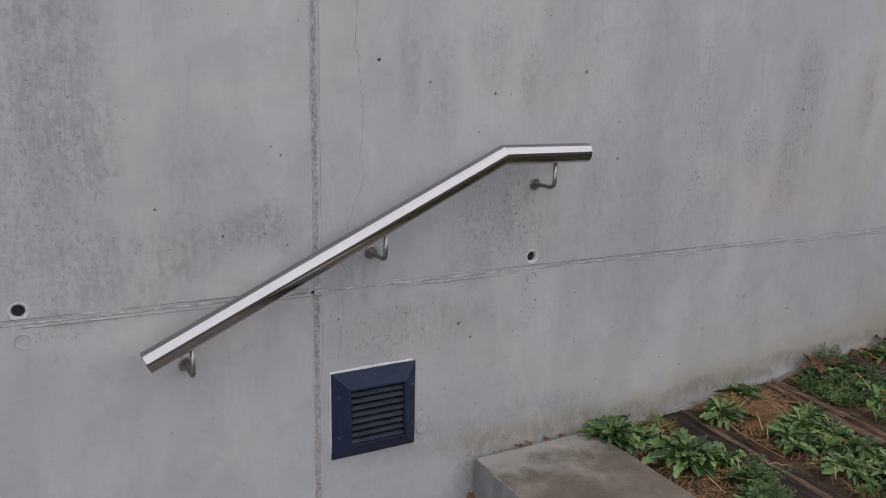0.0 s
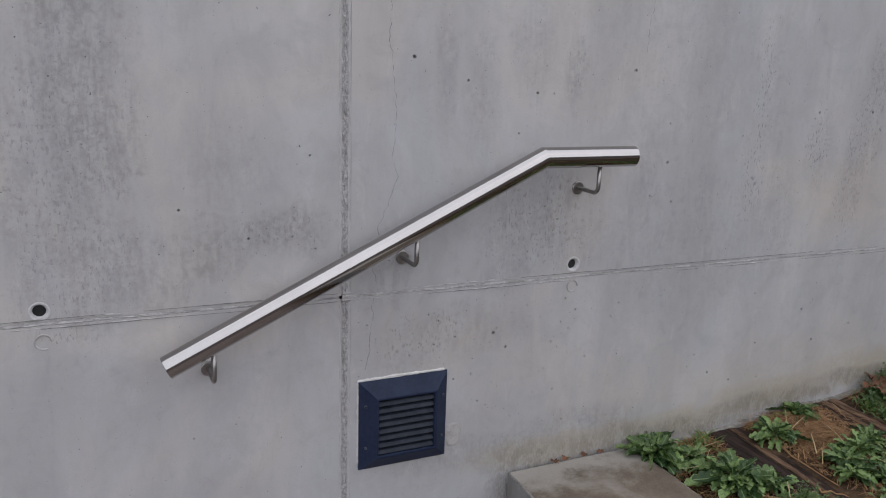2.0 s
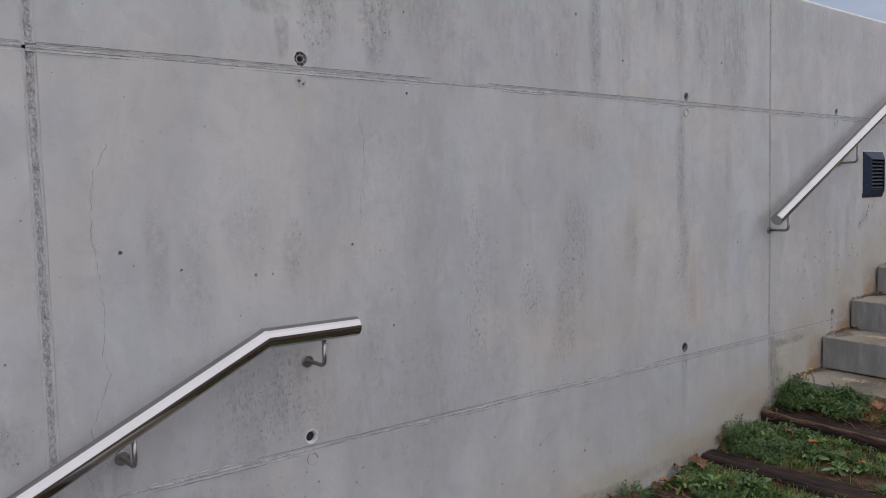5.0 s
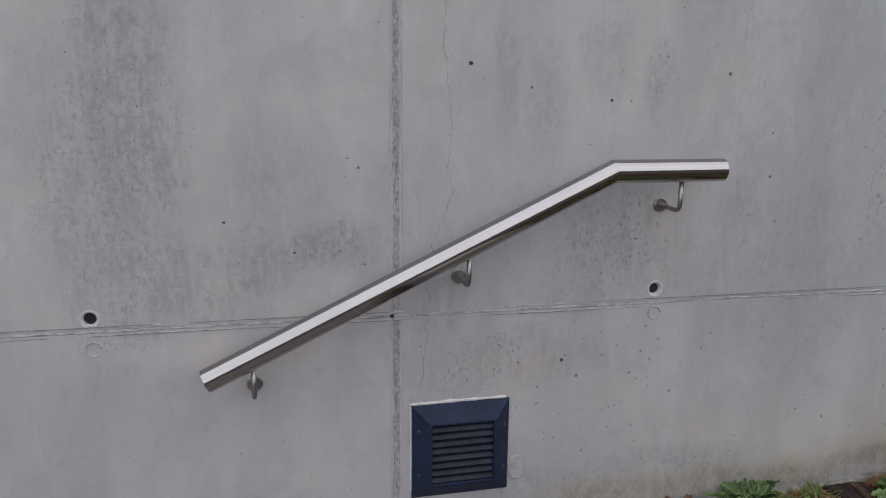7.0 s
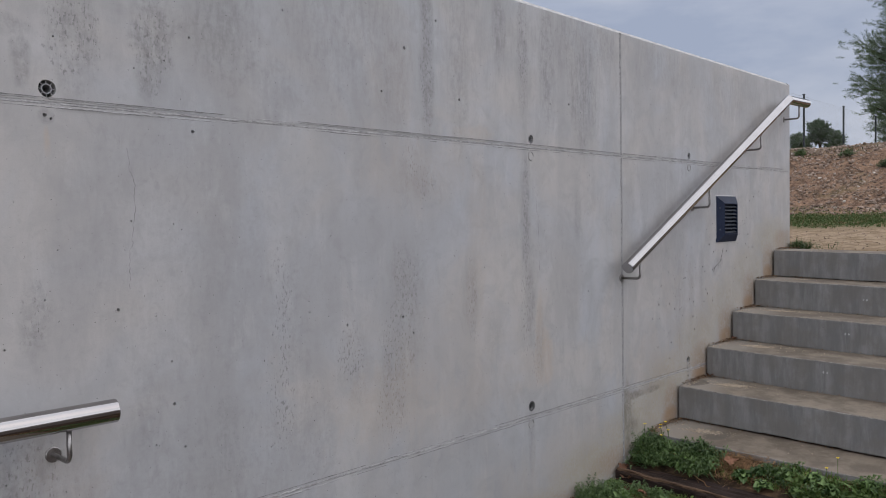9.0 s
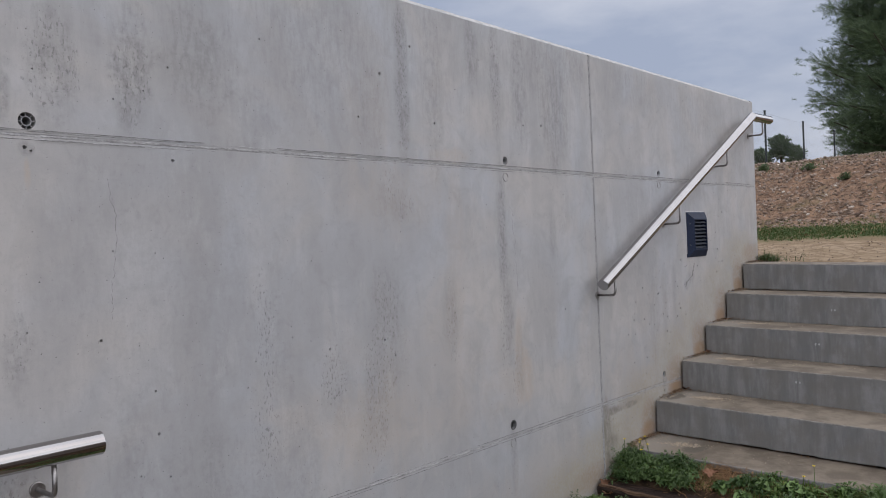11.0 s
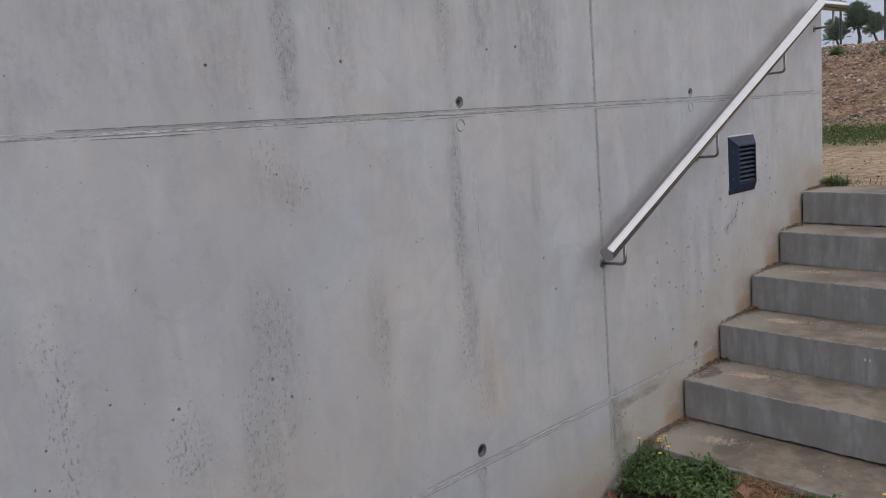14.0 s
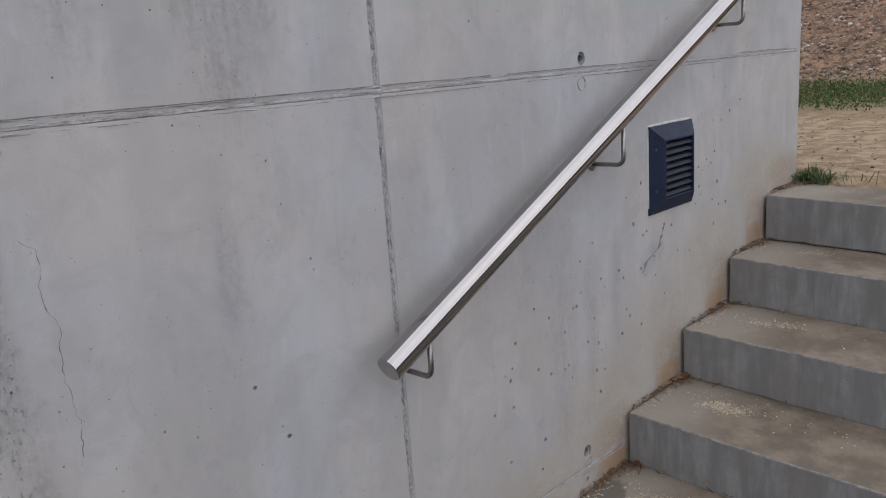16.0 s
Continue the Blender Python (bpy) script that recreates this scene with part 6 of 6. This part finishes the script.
for i, (x, y, h) in enumerate([(4.12, -0.05, 0.135), (4.17, -0.13, 0.12), (4.18, -0.10, 0.095), (4.19, -0.16, 0.13), (4.14, -0.14, 0.09), (4.16, -0.17, 0.11), (4.19, -0.92, 0.10), (4.14, -0.88, 0.08), (2.74, -0.62, 0.05)]):
    flower(x, y, h, 300 + i)

# a pale broken stone lying on a sleeper
bm = bmesh.new()
bmesh.ops.create_icosphere(bm, subdivisions=2, radius=1.0)
for v in bm.verts:
    v.co *= 1.0 + 0.35 * noise.noise(v.co * 1.3 + Vector((4, 1, 2)))
    v.co = Vector((v.co.x * 0.019, v.co.y * 0.010, v.co.z * 0.008))
pebble = new("pebble", mesh_of("pebble", bm, GRIT))
pebble.matrix_world = pose(1.989, -0.446, -0.574, 0, 0, 65)
tagged(pebble, "small pale broken stone lying on a timber sleeper", "stone")

# a few fallen twigs on the sleepers
for i, (a, b) in enumerate([((2.088, -0.22), (2.062, -0.46)), ((4.02, -0.36), (3.92, -0.48)), ((2.0, -0.44), (2.06, -0.50)), ((3.02, -0.14), (3.06, -0.05))]):
    rnd = random.Random(i)
    bm = bmesh.new()
    z = {0: -0.560, 1: -0.353, 2: -0.568, 3: -0.498}[i]
    n = 5
    sweep(bm, [(a[0] + (b[0] - a[0]) * k / n + rnd.uniform(-0.006, 0.006), a[1] + (b[1] - a[1]) * k / n, z + rnd.uniform(0, 0.012)) for k in range(n + 1)], [0.0032 - 0.0004 * k for k in range(n + 1)], 7)
    tagged(new("twig", mesh_of("twig", bm, STRAW, True)), "thin dry pale twig lying on a timber sleeper", "twig", group="fallen twigs")


# ---- the rise behind the stairs: verge, stony bank, fence and trees ----
rnd = random.Random(61)
pts = []
for _ in range(42000):
    x, y = rnd.gauss(9.1, 0.30), rnd.uniform(-2.5, 5.5)
    if 8.4 < x < 9.75 and lumps(x, y, 2.2, 11.0) > -0.35:
        pts.append((x, y))
blades("verge_grass", pts, 0.010, 0.032, 0.006, VERGE, "green grass verge along the foot of the bank", 0.9, 62)
pts = []
for _ in range(9000):
    x, y = rnd.uniform(7.6, 12.2), rnd.uniform(-2.5, 5.5)
    if lumps(x, y, 1.6, 4.0) > (9.0 if x > 11.7 else 0.38 if x > 9.8 else 9.0 if x < 8.3 else 0.15):
        pts.append((x, y))
for cx, cy in ((11.24, 1.0), (11.27, 1.58), (11.35, 0.1)):
    for _ in range(110):
        pts.append((rnd.gauss(cx, 0.10), rnd.gauss(cy, 0.14)))
blades("bank_weeds", pts, 0.02, 0.05, 0.004, VERGE, "thin patches of dry grass and weeds on the bank", 1.0, 63)
pts = []
for _ in range(46000):
    x, y = rnd.uniform(9.5, 11.8), rnd.uniform(-1.6, 4.8)
    if rnd.random() < 0.44 + 0.75 * lumps(x, y, 0.9, 8.0) + 0.45 * lumps(x, y, 3.1, 2.0):
        pts.append((x, y, ground_z(x, y) - 0.004 * rnd.random()))
crumbs("bank_stones", pts, 0.0025, 0.030, STONE, "pale broken stones scattered over the earth bank", "stones", 64)

pts = []
for _ in range(420):
    x, y = rnd.uniform(9.65, 11.6), rnd.uniform(-1.6, 4.8)
    pts.append((x, y, ground_z(x, y)))
crumbs("pale_stones", pts, 0.005, 0.030, PALE, "whitish stones lying loose on the earth bank", "stones", 67)


pts = []
for _ in range(2600):
    x, y = rnd.uniform(6.3, 8.9), rnd.uniform(-2.0, 3.5)
    pts.append((x, y, ground_z(x, y)))
crumbs("path_gravel", pts, 0.002, 0.011, STONE, "small gravel scattered on the sandy path", "gravel", 65)
pts = []
for _ in range(1500):
    x, y = rnd.uniform(6.3, 9.0), rnd.uniform(-2.0, 3.5)
    if lumps(x, y, 1.9, 13.0) > 0.05:
        pts.append((x, y, ground_z(x, y)))
bits("path_litter", pts, 0.02, 0.07, 0.003, LITTER, "dark dry litter lying in patches on the path", "litter", 66, 0.003, 0.1)


# wire fence along the top of the bank
fence = holder("fence", pose(14.05, 3.33, 1.5))
fence_posts = [14.05 + 2.42 * i for i in range(8)]
for i, x in enumerate(fence_posts):
    bm = bmesh.new()
    sweep(bm, [(x - 14.05, 0, -0.05), (x - 14.05, 0, 1.62)], 0.019, 12)
    box(bm, x - 14.072, x - 14.028, -0.022, 0.022, 1.61, 1.632, 0.006, 1)
    part("post", bm, POST, fence)
vs, fs = [], []


def wire(a, b, r):
    a, b = Vector(a), Vector(b)
    d = (b - a).normalized()
    u = d.orthogonal().normalized() * r
    v = d.cross(u)
    i = len(vs)
    for p in (a, b):
        vs.extend([tuple(p + u), tuple(p - u * 0.5 + v * 0.87), tuple(p - u * 0.5 - v * 0.87)])
    fs.extend([(i, i + 1, i + 4, i + 3), (i + 1, i + 2, i + 5, i + 4), (i + 2, i, i + 3, i + 5)])


run = fence_posts[-1] - 14.05
for z in (0.05, 0.8, 1.58):
    wire((0, 0, z), (run, 0, z), 0.0012)
n = int(run / 0.09)
for i in range(-17, n):
    for sgn in (1, -1):
        x0 = i * 0.09 if sgn > 0 else i * 0.09 + 1.53
        x1 = x0 + sgn * 1.53
        za, zb = 0.05, 1.58
        if min(x0, x1) < 0 or max(x0, x1) > run:
            continue
        wire((x0, 0.003 * sgn, za), (x1, 0.003 * sgn, zb), 0.0005)
netting = new("netting", from_lists("netting", vs, fs, WIRE))
netting.parent = fence
netting["label"] = "thin grey wire netting"
tagged(fence, "thin dark metal posts with grey wire netting on the bank", "fence")


def tuft_mesh(vs, fs, c, out, ln, n, rnd, w=0.006):
    """A brush of needles along the end of a twig."""
    axis = out.normalized()
    for _ in range(n):
        p = c + axis * ln * 1.7 * rnd.random()
        d = (Vector((rnd.gauss(0, 1), rnd.gauss(0, 1), rnd.gauss(0, 1))).normalized() * 0.9 + axis * 0.8).normalized()
        s = d.orthogonal().normalized() * w
        q = p + d * ln * rnd.uniform(0.6, 1.1)
        i = len(vs)
        vs.extend([tuple(p - s), tuple(p + s), tuple(q)])
        fs.append((i, i + 1, i + 2))


def pine(x, y, z, height, reach, lowest, limbs, tufts, ln, label, seed, umbrella=False, trunk_r=0.16, needle=0.008):
    rnd = random.Random(seed)
    tree = holder("pine_tree", pose(x, y, z))
    bm = bmesh.new()
    pts_t = [(0.12 * math.sin(k * 1.1 + seed), 0.10 * math.cos(k * 0.9), height * k / 8) for k in range(9)]
    sweep(bm, pts_t, [trunk_r * (1 - 0.1 * k) for k in range(9)], 10)
    part("trunk", bm, BARK, tree)
    vs, fs = [], []
    bm = bmesh.new()
    for i in range(limbs):
        k = i / limbs
        h = lowest + (height * 0.97 - lowest) * k
        a = i * 2.4 + rnd.uniform(-0.5, 0.5)
        if umbrella:
            r = reach * rnd.uniform(0.5, 1.0) * (1 - 0.55 * k)
        else:
            r = reach * (0.62 + 0.48 * math.sin(math.pi * min(1.0, 0.05 + k * 1.25))) * (1.0 - 0.75 * k * k) * rnd.uniform(0.6, 1.1)
        rise = rnd.uniform(0.1, 0.55) * r
        p0 = Vector((0.1 * math.sin(k * 8), 0.1 * math.cos(k * 7), h - rise * 0.4))
        d = Vector((math.cos(a), math.sin(a), 0))
        p1, p2 = p0 + d * r * 0.55 + Vector((0, 0, rise * 0.35)), p0 + d * r + Vector((0, 0, rise))
        sweep(bm, [tuple(p0), tuple(p1), tuple(p2)], [0.045 * trunk_r / 0.16, 0.028 * trunk_r / 0.16, 0.010 * trunk_r / 0.16], 6)
        for j in range(tufts):
            f = 0.15 + 0.85 * rnd.random() ** 0.8
            base = p0.lerp(p1, f * 2) if f < 0.5 else p1.lerp(p2, f * 2 - 1)
            off = Vector((rnd.gauss(0, 1), rnd.gauss(0, 1), rnd.gauss(0.2, 0.6))) * (0.14 * r * (1.15 - 0.6 * f) + 0.05)
            tuft_mesh(vs, fs, base + off, (off.normalized() + d * 0.6 + Vector((0, 0, 0.3))) * 0.5, ln * rnd.uniform(0.7, 1.2), 28, rnd, needle)
    part("limbs", bm, BARK, tree)
    crown = new("crown", from_lists("crown", vs, fs, PINE))
    crown.parent = tree
    return tagged(tree, label, "tree")


pine(23.6, 2.20, 1.8, 7.5, 2.2, 0.45, 110, 300, 0.105, "tall dark green pine tree with a ragged crown", 71, trunk_r=0.17, needle=0.0042)
pine(38.5, 10.08, 2.2, 2.85, 0.56, 1.9, 22, 60, 0.085, "small round-crowned pine tree beyond the fence", 72, True, 0.12, 0.010)
pine(38.3, 10.85, 2.2, 2.3, 0.40, 1.5, 14, 50, 0.085, "small round-crowned pine tree beyond the fence", 73, True, 0.09, 0.010)
pine(38.4, 9.35, 2.2, 2.3, 0.34, 1.6, 14, 46, 0.085, "small round-crowned pine tree beyond the fence", 74, True, 0.09, 0.010)



def shrub(x, y, z, r, seed, label, needle=0.010):
    """A low bush of short twigs and needle-like leaves."""
    rnd = random.Random(seed)
    bush = holder("shrub", pose(x, y, z))
    bm = bmesh.new()
    vs, fs = [], []
    for _ in range(26):
        a, e = rnd.uniform(0, 6.28), rnd.uniform(0.25, 1.3)
        d = Vector((math.cos(a) * math.cos(e), math.sin(a) * math.cos(e), math.sin(e)))
        tip = d * r * rnd.uniform(0.6, 1.1)
        sweep(bm, [(0, 0, 0), tuple(tip * 0.6), tuple(tip)], [needle * 1.2, needle * 0.8, needle * 0.3], 5)
        for _ in range(14):
            tuft_mesh(vs, fs, tip * rnd.uniform(0.45, 1.0) + Vector((rnd.gauss(0, 1), rnd.gauss(0, 1), rnd.gauss(0, 1))) * r * 0.12, d * 0.5, r * 0.13, 8, rnd, needle)
    part("twigs", bm, BARK, bush)
    leaves = new("leaves", from_lists("leaves", vs, fs, DARK_WEED))
    leaves.parent = bush
    return tagged(bush, label, "bush", group="bushes on and behind the bank")


for i, (x, y, r) in enumerate([(25.5, 4.4, 0.75), (27.5, 3.9, 0.8), (28.5, 3.0, 0.9), (26.5, 3.3, 0.6), (33.5, 9.6, 0.55)]):
    shrub(x, y, ground_z(x, y) - 0.05, r, 80 + i, "low dark green bush beyond the top of the bank")
for i, (x, y, r) in enumerate([(11.05, 1.00, 0.10), (10.75, 0.52, 0.08), (11.25, 1.62, 0.09)]):
    shrub(x, y, ground_z(x, y) - 0.01, r, 90 + i, "small green bushy weed on the stony bank", 0.0025)
